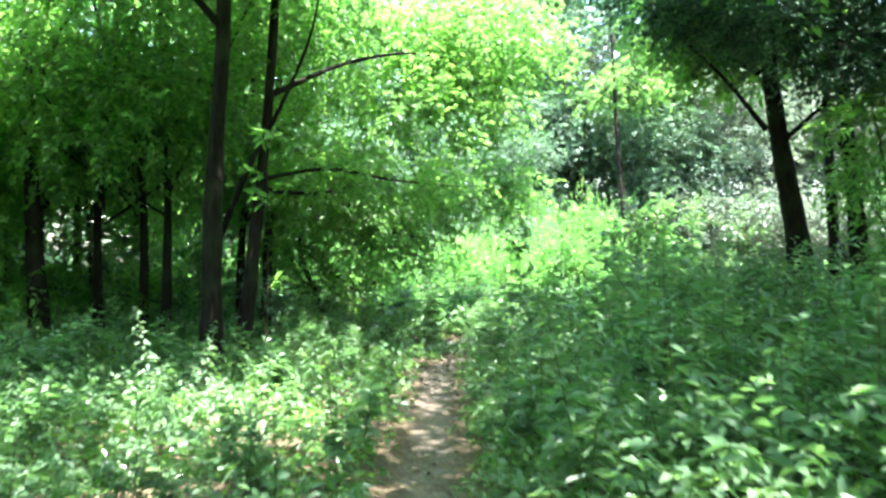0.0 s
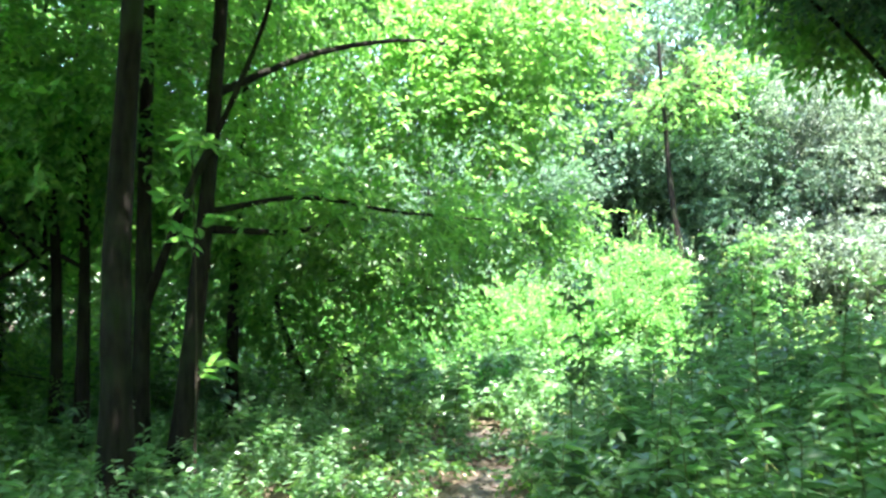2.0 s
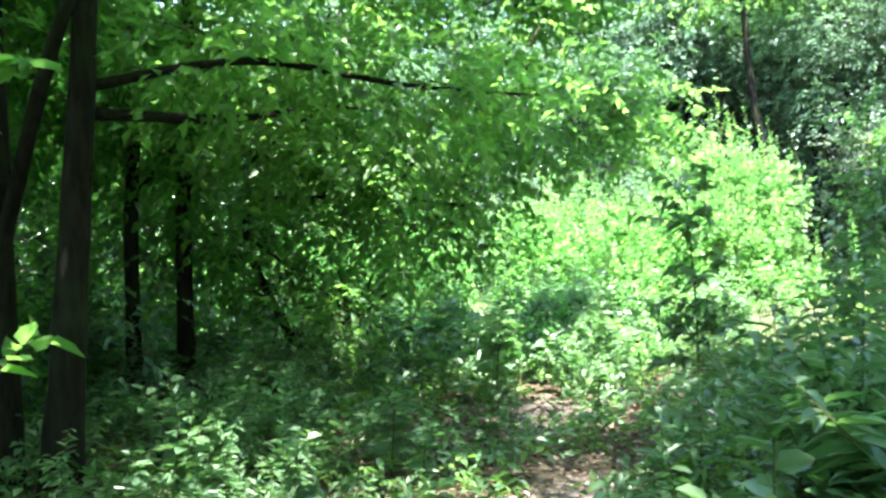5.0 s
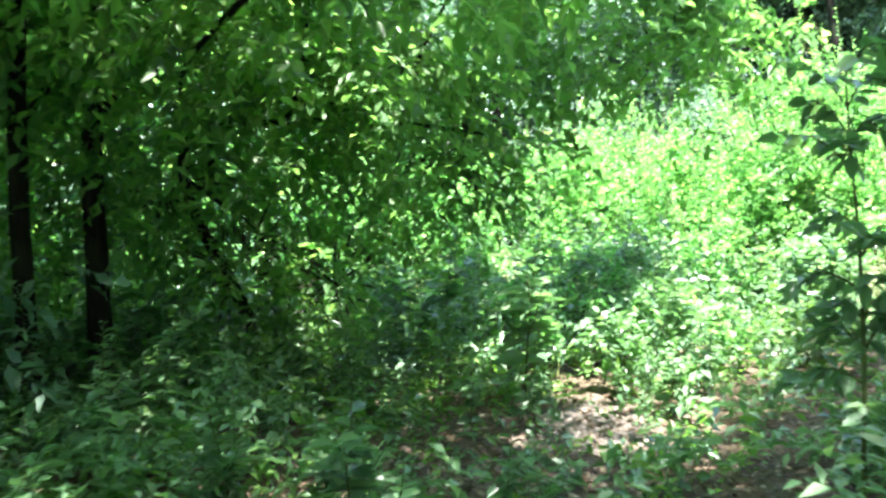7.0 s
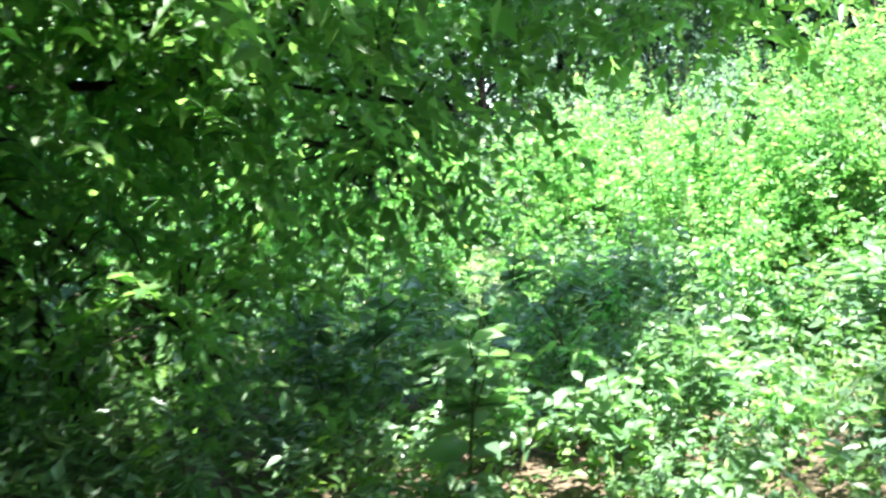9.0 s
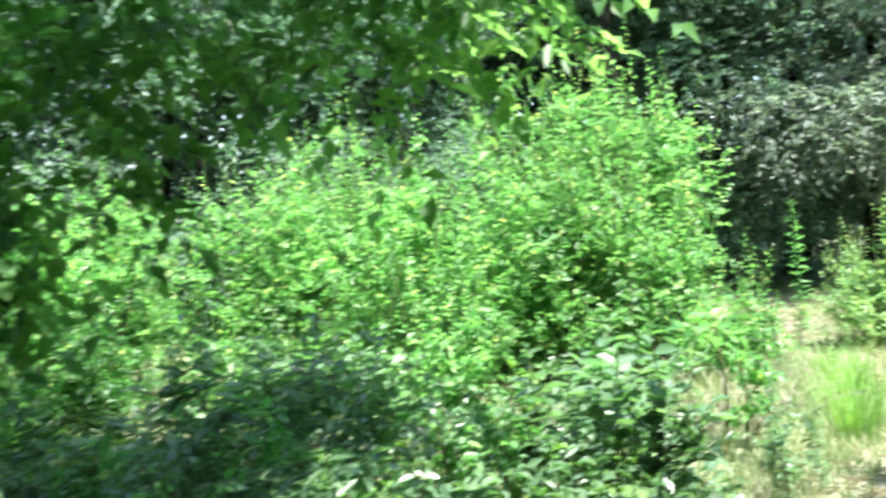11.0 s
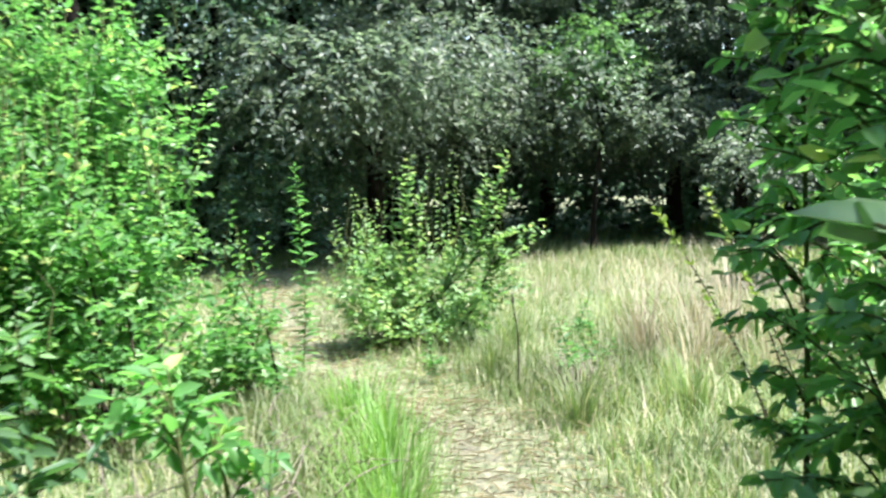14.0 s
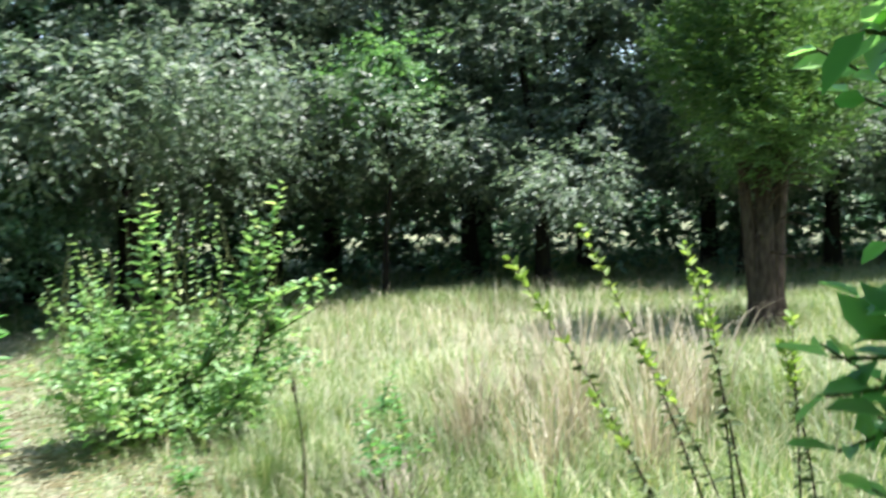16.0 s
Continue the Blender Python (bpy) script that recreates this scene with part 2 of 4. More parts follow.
def tube(points, radii, sides=8, wobble=0.0, seed=0):
    """A tapered round limb along points."""
    pts = np.asarray(points, float)
    n = len(pts)
    tan = unit(np.gradient(pts, axis=0))
    ref = np.array([1.0, 0.13, 0.0]) if abs(tan[0][2]) > 0.7 else np.array([0, 0, 1.0])
    a = unit(np.cross(tan, ref))
    b = np.cross(tan, a)
    th = np.linspace(0, 2 * math.pi, sides, endpoint=False)
    g = np.random.default_rng(seed)
    r = np.asarray(radii, float)[:, None] * (1 + wobble * g.normal(0, 1, (n, sides)))
    v = pts[:, None] + r[..., None] * (np.cos(th)[None, :, None] * a[:, None] + np.sin(th)[None, :, None] * b[:, None])
    i, j = np.meshgrid(np.arange(n - 1), np.arange(sides), indexing="ij")
    q = np.stack([i * sides + j, i * sides + (j + 1) % sides, (i + 1) * sides + (j + 1) % sides, (i + 1) * sides + j], -1).reshape(-1, 4)
    return v.reshape(-1, 3), q


def smooth_line(points, steps):
    """Points along a soft curve through the given ones (Catmull-Rom)."""
    p = np.asarray(points, float)
    p = np.vstack([2 * p[0] - p[1], p, 2 * p[-1] - p[-2]])
    out = []
    for k in range(1, len(p) - 2):
        for s in np.linspace(0, 1, steps, endpoint=False):
            out.append(0.5 * (2 * p[k] + (p[k + 1] - p[k - 1]) * s + (2 * p[k - 1] - 5 * p[k] + 4 * p[k + 1] - p[k + 2]) * s ** 2
                              + (3 * p[k] - p[k - 1] - 3 * p[k + 1] + p[k + 2]) * s ** 3))
    out.append(p[-2])
    return np.array(out)


def limb_mesh(name, points, r0, r1, material, sides=8, steps=5, wobble=0.05, seed=0, flare=0.0):
    line = smooth_line(points, steps)
    s = np.linspace(0, 1, len(line))
    r = r0 + (r1 - r0) * s ** 0.8 + flare * r0 * np.exp(-s * 14)
    v, f = tube(line, r, sides, wobble, seed)
    return mesh_from(name, v, [f], material, True)


def join_arrays(parts_in):
    vs, fs, o = [], [], 0
    for v, f in parts_in:
        vs.append(v)
        fs.append(f + o)
        o += len(v)
    return np.vstack(vs), fs


def twig_arrays(g, starts, ends, r=0.006, sag=0.1):
    """Many thin three-sided twigs, bowed, from starts to ends."""
    out = []
    for a, b in zip(starts, ends):
        m = (a + b) / 2 + g.normal(0, 0.08, 3) * np.linalg.norm(b - a) + np.array([0, 0, sag * np.linalg.norm(b - a)])
        out.append(tube(np.array([a, m, b]), [r * 1.6, r, r * 0.4], 3))
    v, fs = join_arrays(out)
    return v, np.vstack(fs)


def in_blobs(g, blobs, n, hole=-0.25, scale=1.6, seed=1.0, shell=0.0):
    """n places in ellipsoids (centre, radii), thinned by a smooth noise so that gaps stay open; and the way outward at each."""
    vol = np.array([r[0] * r[1] * r[2] for _, r in blobs]) ** 0.8
    pick = g.choice(len(blobs), n * 2, p=vol / vol.sum())
    c = np.array([b[0] for b in blobs], float)[pick]
    r = np.array([b[1] for b in blobs], float)[pick]
    u = unit(g.normal(0, 1, (n * 2, 3))) * (shell + (1 - shell) * g.uniform(0, 1, (n * 2, 1)) ** (1 / 2.6)) * g.uniform(0.92, 1.12, (n * 2, 1))
    p = c + u * r
    keep = ripple(p, scale, seed) + 0.25 * g.normal(0, 1, len(p)) > hole
    p, u = p[keep][:n], u[keep][:n]
    return p, unit(u * np.array([1, 1, 0.5]) + 1e-3)


# ---------------------------------------------------------------- ground
TRAIL = smooth_line([(0.1, -8), (-0.1, 0), (-0.1, 6), (-0.05, 10), (-0.05, 12.5), (0.25, 13.6), (0.65, 14.4), (0.97, 15.1), (1.3, 15.95), (1.95, 16.95), (2.75, 17.95), (3.35, 18.7), (3.95, 19.4), (4.8, 20.8), (5.2, 22.2), (5.35, 23.6), (6.2, 26.0), (7.2, 28.5)], 14)


def trail_distance(x, y):
    p = np.stack([x, y], -1)
    best = np.full(len(p), 1e9)
    for q in TRAIL:
        best = np.minimum(best, np.hypot(p[:, 0] - q[0], p[:, 1] - q[1]))
    return best


def meadow_share(x, y):
    """1 in the clearing, 0 in the wood."""
    edge = np.minimum((y - 18.2) / 1.5 + np.clip(x, -2, 3) * 0.25, (x + 4) / 2)
    east = (y - 14.5) / 2 + np.clip((x - 4.5) / 2, -3, 3)
    return np.clip(np.maximum(edge, np.where(x > 4.2, np.minimum(edge + 1.4, east), -1)), 0, 1)


def ground_height(x, y):
    return 0.035 * np.sin(x * 0.9 + 1) * np.sin(y * 0.7) + 0.02 * np.sin(x * 2.3 + y * 1.9) - 0.03 * np.exp(-(trail_distance(x, y) / 0.3) ** 2)


def build_ground():
    xs = np.concatenate([[-2500, -400, -80, -30], np.arange(-12, 18.01, 0.2), [30, 80, 400, 2500]])
    ys = np.concatenate([[-2500, -400, -80, -20], np.arange(-6, 32.01, 0.2), [45, 80, 400, 2500]])
    X, Y = np.meshgrid(xs, ys, indexing="xy")
    x, y = X.ravel(), Y.ravel()
    near = (np.abs(x) < 25) & (y > -15) & (y < 40)
    z = np.where(near, ground_height(x, y), 0)
    nx, ny = len(xs), len(ys)
    i, j = np.meshgrid(np.arange(ny - 1), np.arange(nx - 1), indexing="ij")
    q = np.stack([i * nx + j, i * nx + j + 1, (i + 1) * nx + j + 1, (i + 1) * nx + j], -1).reshape(-1, 4)
    me = mesh_from("ground", np.stack([x, y, z], -1), [q], M_GROUND, True)
    d = trail_distance(x, y)
    wide = np.where(y > 18.5, 0.2, 0.27)
    under = np.exp(-(((x + 0.5) / 1.2) ** 2 + ((y - 15.0) / 1.2) ** 2)) * 0.35
    under += np.exp(-(((x - 0.2) / 0.5) ** 2 + ((y - 16.3) / 0.8) ** 2)) * 0.7
    bare = np.clip(1.0 - (d / wide) ** 2 * 0.6, 0, 1) * np.where(y > 18.3, 0.42, np.where(y > 14.4, 0.1, 0.6)) + under
    for key, val in (("bare", bare), ("meadow", meadow_share(x, y) * 0.8)):
        at = me.attributes.new(key, "FLOAT", "POINT")
        at.data.foreach_set("value", val.astype(np.float32))
    tagged(new("ground", me), "leaf-strewn woodland ground opening into dry grassy clearing", "ground", kind="structure")


build_ground()


# ---------------------------------------------------------------- trees of the wood
def woodland_tree(g, height, r0, lean, blobs, n, leaf, material, limbs=5, label="", name="tree", per=9, hole=-0.3):
    """A tree at the origin: trunk, main limbs and a crown of leafy sprays."""
    t = thing(name, (0, 0, 0), label, "tree")
    top = np.array([lean[0], lean[1], height])
    line = [np.zeros(3) - [0, 0, 0.1], top * 0.3 + g.normal(0, 0.06, 3), top * 0.62 + g.normal(0, 0.1, 3), top]
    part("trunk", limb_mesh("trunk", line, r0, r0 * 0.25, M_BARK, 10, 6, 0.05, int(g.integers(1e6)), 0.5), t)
    order = np.argsort(-np.array([b[1][0] * b[1][1] for b in blobs]))[:limbs]
    for k in order:
        c = np.array(blobs[k][0], float)
        h = np.clip(c[2] * 0.62, 0.8, height * 0.9)
        s = top * (h / height)
        mid = (s + c) / 2 + g.normal(0, 0.2, 3)
        part("branch", limb_mesh("branch", [s, mid, c, c + (c - mid) * 0.5], r0 * 0.34, 0.012, M_BARK, 6, 4, 0.06, int(g.integers(1e6))), t)
    p, o = in_blobs(g, blobs, n, hole, 1.5, g.uniform(0, 9))
    v, f = sprays(g, p, o, per, 0.38, leaf)
    part("crown", mesh_from("crown", v, [f], material), t)
    return t


def crown_blobs(g, count, x, y, z, r):
    return [((g.uniform(-x, x), g.uniform(-y, y), g.uniform(*z)), (g.uniform(*r), g.uniform(*r), g.uniform(*r) * 0.6)) for _ in range(count)]


def placed(proto, spots, g, first=True):
    """Copies of a tree or plant at (x, y, scale) spots, the first being the plant itself."""
    for k, (x, y, s) in enumerate(spots):
        turn = g.uniform(0, 360)
        z = float(ground_height(np.array([x]), np.array([y]))[0]) if abs(x) < 25 and -15 < y < 40 else 0.0
        ob = proto if (first and k == 0) else copy_thing(proto, pose(x, y, z, 0, 0, turn))
        if ob is proto:
            ob.matrix_basis = pose(x, y, z, 0, 0, turn)
        ob.scale = (s, s, s * g.uniform(0.92, 1.1))
        ob["group"] = proto.name.split(".")[0].replace("_", " ") + " group"


g = np.random.default_rng(11)
# tall slim woodland trees with high crowns
LABEL_WOOD = "slim dark-trunked woodland tree with high green crown"
tall_a = woodland_tree(g, 9.5, 0.15, (0.3, 0.2), crown_blobs(g, 9, 2.2, 2.2, (4.2, 9.5), (1.1, 1.9)), 1500, 0.13, M_CANOPY, 6, LABEL_WOOD, "woodland_tree")
# copies below y 9 are unseen; they and the last three are added for shade
placed(tall_a, [(-5.6, 14.2, 1.0), (-3.8, 6.0, 1.05), (-6.2, 2.0, 1.0), (3.6, 3.2, 1.0), (5.6, 8.4, 1.1), (-9.0, 17.5, 1.0), (-11.5, 13.0, 1.1), (-10.2, 15.4, 1.1), (-12.5, 18.6, 1.1), (-10.8, 21.4, 1.1)], g)
tall_b = woodland_tree(g, 8.0, 0.08, (-0.4, 0.3), crown_blobs(g, 7, 1.8, 1.8, (3.0, 8.0), (0.8, 1.5)), 1100, 0.12, M_CANOPY, 5, "thin young woodland tree with pale green leaves", "young_tree", hole=-0.1)
placed(tall_b, [(-4.1, 15.0, 1.0), (-4.55, 15.5, 0.95), (-5.1, 15.1, 1.0), (-6.6, 16.5, 1.1), (-8.2, 14.0, 1.0), (-7.0, 19.5, 1.1), (-6.4, 22.5, 1.0), (-10.0, 20.5, 1.2)], g)
# unseen broad crowns, added to roof the path and keep the sun off it
wide = woodland_tree(g, 9.0, 0.2, (0.4, 0.3), crown_blobs(g, 14, 3.6, 3.4, (5.2, 9.0), (1.2, 1.9)), 2600, 0.14, M_CANOPY, 8, "broad-crowned tree added out of view to shade the path", "woodland_tree", hole=-0.45)
placed(wide, [(5.2, 9.7, 0.95), (3.4, 0.6, 1.0), (4.95, 6.6, 0.95), (-4.9, 7.0, 0.95), (-4.2, 2.6, 1.0), (7.4, 11.2, 0.9)], g)
# an unseen tree whose offset crown is added to block sun on the left
arch = woodland_tree(g, 8.0, 0.17, (0.8, 0.5), [((g.uniform(1.4, 5.8), g.uniform(-0.8, 4.0), g.uniform(5.6, 8.0)), (1.5, 1.5, 0.8)) for _ in range(9)], 2600, 0.14, M_CANOPY, 6, "unseen tree added to shade the path with its crown", "shading_tree", hole=-0.5)
# crown blobs of an unseen tree, added to keep sun off the near path
trunk_shade = [((-0.4, 3.4, 7.0), (1.2, 1.2, 0.5)), ((-1.6, 4.4, 7.2), (1.1, 1.1, 0.5)), ((1.5, 4.4, 6.5), (1.0, 2.2, 0.5)), ((1.4, 7.0, 6.6), (0.9, 1.6, 0.5)), ((3.2, 3.4, 7.0), (1.6, 1.6, 0.8))]
arch.matrix_basis = pose(-5.4, 8.4, 0)
# leafy saplings that fill the wood between the trunks
sap = woodland_tree(g, 3.6, 0.035, (0.2, -0.1), crown_blobs(g, 9, 1.0, 1.0, (0.7, 3.6), (0.5, 1.0)), 620, 0.11, M_CANOPY, 5, "leafy sapling in the shade of the wood", "sapling", hole=-0.4)
placed(sap, [(-9.2, 20.2, 1.2), (-8.6, 18.2, 1.0), (-10.8, 18.9, 1.2), (-7.9, 20.0, 1.1), (-11.6, 16.6, 1.2), (-7.6, 17.6, 1.1), (-5.6, 16.3, 0.9), (-8.0, 13.6, 1.0), (-5.4, 18.8, 1.0), (-6.9, 14.6, 0.9), (-6.0, 17.2, 1.0), (-7.6, 15.5, 1.1), (-8.8, 19.0, 1.3), (-6.2, 20.6, 1.2), (-10.2, 15.8, 1.3), (-11.8, 18.5, 1.4), (-9.2, 22.0, 1.3), (-7.0, 24.0, 1.2), (6.0, 13.2, 0.9), (7.4, 14.6, 1.0), (-8.4, 12.4, 1.1), (8.6, 11.0, 1.1), (-12.6, 14.2, 1.3), (-6.6, 13.6, 1.0), (-10.8, 12.6, 1.3), (-13.5, 17.0, 1.4), (-9.8, 17.6, 1.2), (9.8, 13.0, 1.2)], g)

# the named trunks beside the path
def trunk_tree(name, points, r0, r1, limbs, blobs, n, leaf, label, seed, material=M_CANOPY):
    gg = np.random.default_rng(seed)
    base = np.array(points[0], float)
    t = thing(name, tuple(base), label, "tree")
    rel = [np.array(p, float) - base for p in points]
    rel[0] = rel[0] - [0, 0, 0.1]
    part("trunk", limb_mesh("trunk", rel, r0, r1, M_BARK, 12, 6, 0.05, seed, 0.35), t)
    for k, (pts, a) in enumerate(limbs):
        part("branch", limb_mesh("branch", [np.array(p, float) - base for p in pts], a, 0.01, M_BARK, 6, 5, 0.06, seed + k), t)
    if blobs:
        bl = [(tuple(np.array(c, float) - base), r) for c, r in blobs]
        p, o = in_blobs(gg, bl, n, -0.22, 1.7, seed)
        v, f = sprays(gg, p, o, 9, 0.34, leaf, oval=False)
        part("crown", mesh_from("crown", v, [f], material), t)
        pick = gg.choice(len(p), min(len(p), 480), replace=False)
        centres = np.array([c for c, _ in bl])
        near = centres[np.argmin(((p[pick][:, None] - centres[None]) ** 2).sum(-1), 1)]
        v, f = twig_arrays(gg, near + (p[pick] - near) * 0.6, p[pick], 0.006)
        stuff_part("twig_mass", mesh_from("twig_mass", v, [f], M_TWIG), t)
    return t


# its blobs at y 10.4 and 10.9 are unseen, added to shade the trunk
trunk_tree("woodland_tree", [(-2.8, 12.3, 0), (-2.78, 12.3, 2), (-2.66, 12.4, 4.5), (-2.6, 12.5, 8.5)], 0.15, 0.06,
           [([(-2.7, 12.35, 4.2), (-3.6, 12.6, 5.2), (-4.6, 13, 6)], 0.05)],
           [((-3.2, 12.6, 6.4), (1.8, 1.8, 1.2)), ((-2.4, 12.2, 8.0), (1.6, 1.6, 1.2)), ((-4.4, 13.0, 5.6), (1.3, 1.3, 0.8)), ((-2.0, 10.4, 6.2), (1.7, 1.4, 0.7)), ((-3.5, 10.9, 6.4), (1.3, 1.3, 0.7))], 1500, 0.12,
           "straight dark-barked tree beside the woodland path", 31)
# the unseen tree that carries the path's shading crown
trunk_tree("woodland_tree", [(3.6, 2.4, 0), (3.5, 2.6, 2), (3.2, 3.0, 4.5), (2.8, 3.4, 7.5)], 0.16, 0.06, [([(3.2, 3.0, 4.6), (2.2, 4.4, 6.0), (1.4, 7.0, 6.6)], 0.05)], trunk_shade, 1100, 0.13,
           "unseen tree added to shade the path with its long bough", 29)
trunk_tree("woodland_tree", [(-3.2, 14.1, 0), (-3.15, 14.1, 1.6), (-3.1, 14.1, 3.6), (-3.0, 14.2, 7.5)], 0.1, 0.05,
           [([(-3.15, 14.1, 1.5), (-2.62, 13.75, 2.6), (-2.1, 13.5, 3.5), (-1.7, 13.3, 4.4), (-1.5, 13.2, 5.6)], 0.06)],
           [((-3.0, 14.2, 6.8), (1.6, 1.6, 1.1)), ((-1.5, 13.4, 6.0), (1.3, 1.3, 0.8))], 500, 0.12,
           "dark forked tree with one stem leaning over", 35)
# its blobs at y 11.6 to 13.4 are unseen, added to shade the ground
trunk_tree("spreading_tree", [(-2.75, 13.8, 0), (-2.55, 13.8, 1.6), (-2.38, 13.85, 3.4), (-2.2, 14.0, 6.5)], 0.12, 0.05,
           [([(-2.5, 13.85, 2.45), (-1.6, 14.3, 2.62), (-0.7, 14.9, 2.5), (0.4, 15.8, 2.45)], 0.04),
            ([(-2.45, 13.85, 2.3), (-1.8, 14.6, 2.3), (-1.4, 15.8, 2.5), (-1.2, 17.2, 2.6)], 0.045),
            ([(-2.35, 13.9, 3.6), (-1.4, 14.8, 4.2), (-0.3, 16.2, 4.6), (0.8, 17.4, 4.4)], 0.05),
            ([(-1.4, 15.8, 2.5), (-2.2, 16.8, 2.2), (-2.6, 17.8, 1.9)], 0.025)],
           [((-1.7, 14.4, 2.75), (0.8, 0.5, 0.4)), ((-0.8, 14.9, 2.6), (0.7, 0.5, 0.4)), ((0.1, 15.6, 2.55), (0.6, 0.5, 0.35)), ((0.4, 12.6, 7.4), (1.4, 1.3, 0.5)), ((-0.8, 13.0, 7.3), (1.4, 1.3, 0.5)), ((-1.5, 16.6, 2.7), (1.3, 1.5, 0.9)), ((-2.4, 17.4, 2.2), (1.3, 1.3, 1.0)), ((-0.6, 16.6, 3.6), (1.3, 1.4, 0.8)),
            ((0.4, 17.0, 3.9), (1.0, 1.2, 0.55)), ((-1.4, 17.2, 4.6), (1.9, 1.7, 1.0)), ((-0.9, 17.4, 1.9), (0.55, 0.7, 0.8)),
            ((-3.2, 16.6, 3.4), (1.3, 1.4, 1.3)), ((0.6, 17.4, 5.2), (1.5, 1.5, 0.8)), ((-2.6, 15.4, 5.4), (1.8, 1.6, 1.1)),
            ((-3.6, 18.2, 1.6), (1.0, 1.0, 0.9)),
            ((-0.35, 18.2, 2.0), (0.5, 0.5, 0.7)), ((0.9, 18.4, 2.25), (0.75, 0.45, 0.32)), ((0.2, 18.3, 2.35), (0.55, 0.45, 0.32)), ((1.5, 18.5, 2.5), (0.5, 0.4, 0.3)), ((0.45, 18.4, 2.75), (0.9, 0.6, 0.4)), ((1.2, 18.5, 2.9), (0.6, 0.5, 0.3)), ((-1.6, 18.6, 1.3), (0.7, 0.8, 0.8)),
            ((-0.6, 13.2, 6.3), (1.8, 1.5, 0.8)), ((0.6, 13.4, 6.5), (1.3, 1.2, 0.7)), 
            ((0.2, 11.6, 6.4), (1.7, 1.4, 0.7)), ((-1.3, 12.0, 6.7), (1.4, 1.2, 0.7)), ((-0.8, 18.6, 5.9), (1.5, 1.4, 0.9)), ((0.7, 17.8, 4.9), (1.2, 1.1, 0.6))], 8400, 0.11,
           "leaning tree with long low boughs spreading over the path", 33)
trunk_tree("crooked_tree", [(-1.85, 17.4, 0), (-2.15, 17.35, 0.7), (-2.42, 17.25, 1.45), (-2.32, 17.3, 1.82), (-1.73, 17.36, 1.85), (-1.1, 17.45, 1.82), (-0.4, 17.6, 1.7)], 0.05, 0.012,
           [([(-1.73, 17.36, 1.84), (-1.6, 17.4, 2.22), (-1.5, 17.5, 2.9), (-1.2, 17.5, 3.5)], 0.026), ([(-2.4, 17.25, 1.5), (-2.0, 17.2, 1.2), (-1.4, 17.15, 0.75)], 0.016),
            ([(-1.1, 17.45, 1.82), (-0.8, 17.3, 2.2), (-0.5, 17.2, 2.7)], 0.014)],
           [((-1.2, 17.5, 2.1), (0.9, 0.5, 0.4)), ((-0.6, 17.6, 1.6), (0.45, 0.4, 0.4)), ((-2.0, 17.0, 0.9), (0.6, 0.4, 0.5)), ((-2.5, 17.0, 1.5), (0.5, 0.4, 0.4)), ((-1.4, 17.1, 0.8), (0.4, 0.4, 0.4))], 330, 0.1,
           "small crooked dark-stemmed tree under the larger boughs", 45)
for x, y, r in ((-2.95, 16.9, 0.09), (-3.35, 16.7, 0.075)):
    trunk_tree("woodland_tree", [(x, y, 0), (x + 0.05, y, 1.6), (x + 0.2, y, 3.4), (x + 0.3, y, 6.5)], r, 0.04, [([(x + 0.08, y, 1.9), (x + 0.6, y + 0.2, 2.5), (x + 1.3, y + 0.3, 2.8)], 0.03)],
               [((x, y + 0.4, 5.6), (1.2, 1.2, 0.8))], 260, 0.12, "dark slender trunk in the shade of the wood", int(-x * 20))
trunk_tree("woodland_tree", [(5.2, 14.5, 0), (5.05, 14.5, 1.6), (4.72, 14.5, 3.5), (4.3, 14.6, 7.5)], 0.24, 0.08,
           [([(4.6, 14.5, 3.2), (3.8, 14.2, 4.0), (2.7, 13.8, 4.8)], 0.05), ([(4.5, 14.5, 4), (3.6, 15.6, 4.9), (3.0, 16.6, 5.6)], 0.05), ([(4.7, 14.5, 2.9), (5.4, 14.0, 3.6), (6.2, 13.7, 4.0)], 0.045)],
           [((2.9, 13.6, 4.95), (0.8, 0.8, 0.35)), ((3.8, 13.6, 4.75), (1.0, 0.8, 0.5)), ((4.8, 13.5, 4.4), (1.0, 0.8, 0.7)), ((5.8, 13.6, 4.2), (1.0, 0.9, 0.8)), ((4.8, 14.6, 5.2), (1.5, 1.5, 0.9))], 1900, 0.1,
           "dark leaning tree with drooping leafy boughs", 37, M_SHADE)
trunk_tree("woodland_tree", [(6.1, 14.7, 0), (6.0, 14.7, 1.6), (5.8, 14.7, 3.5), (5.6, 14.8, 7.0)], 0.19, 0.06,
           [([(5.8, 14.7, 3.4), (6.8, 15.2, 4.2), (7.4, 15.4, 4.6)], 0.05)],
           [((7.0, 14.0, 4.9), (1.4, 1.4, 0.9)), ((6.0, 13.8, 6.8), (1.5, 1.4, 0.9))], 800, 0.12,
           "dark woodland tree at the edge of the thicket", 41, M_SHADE)
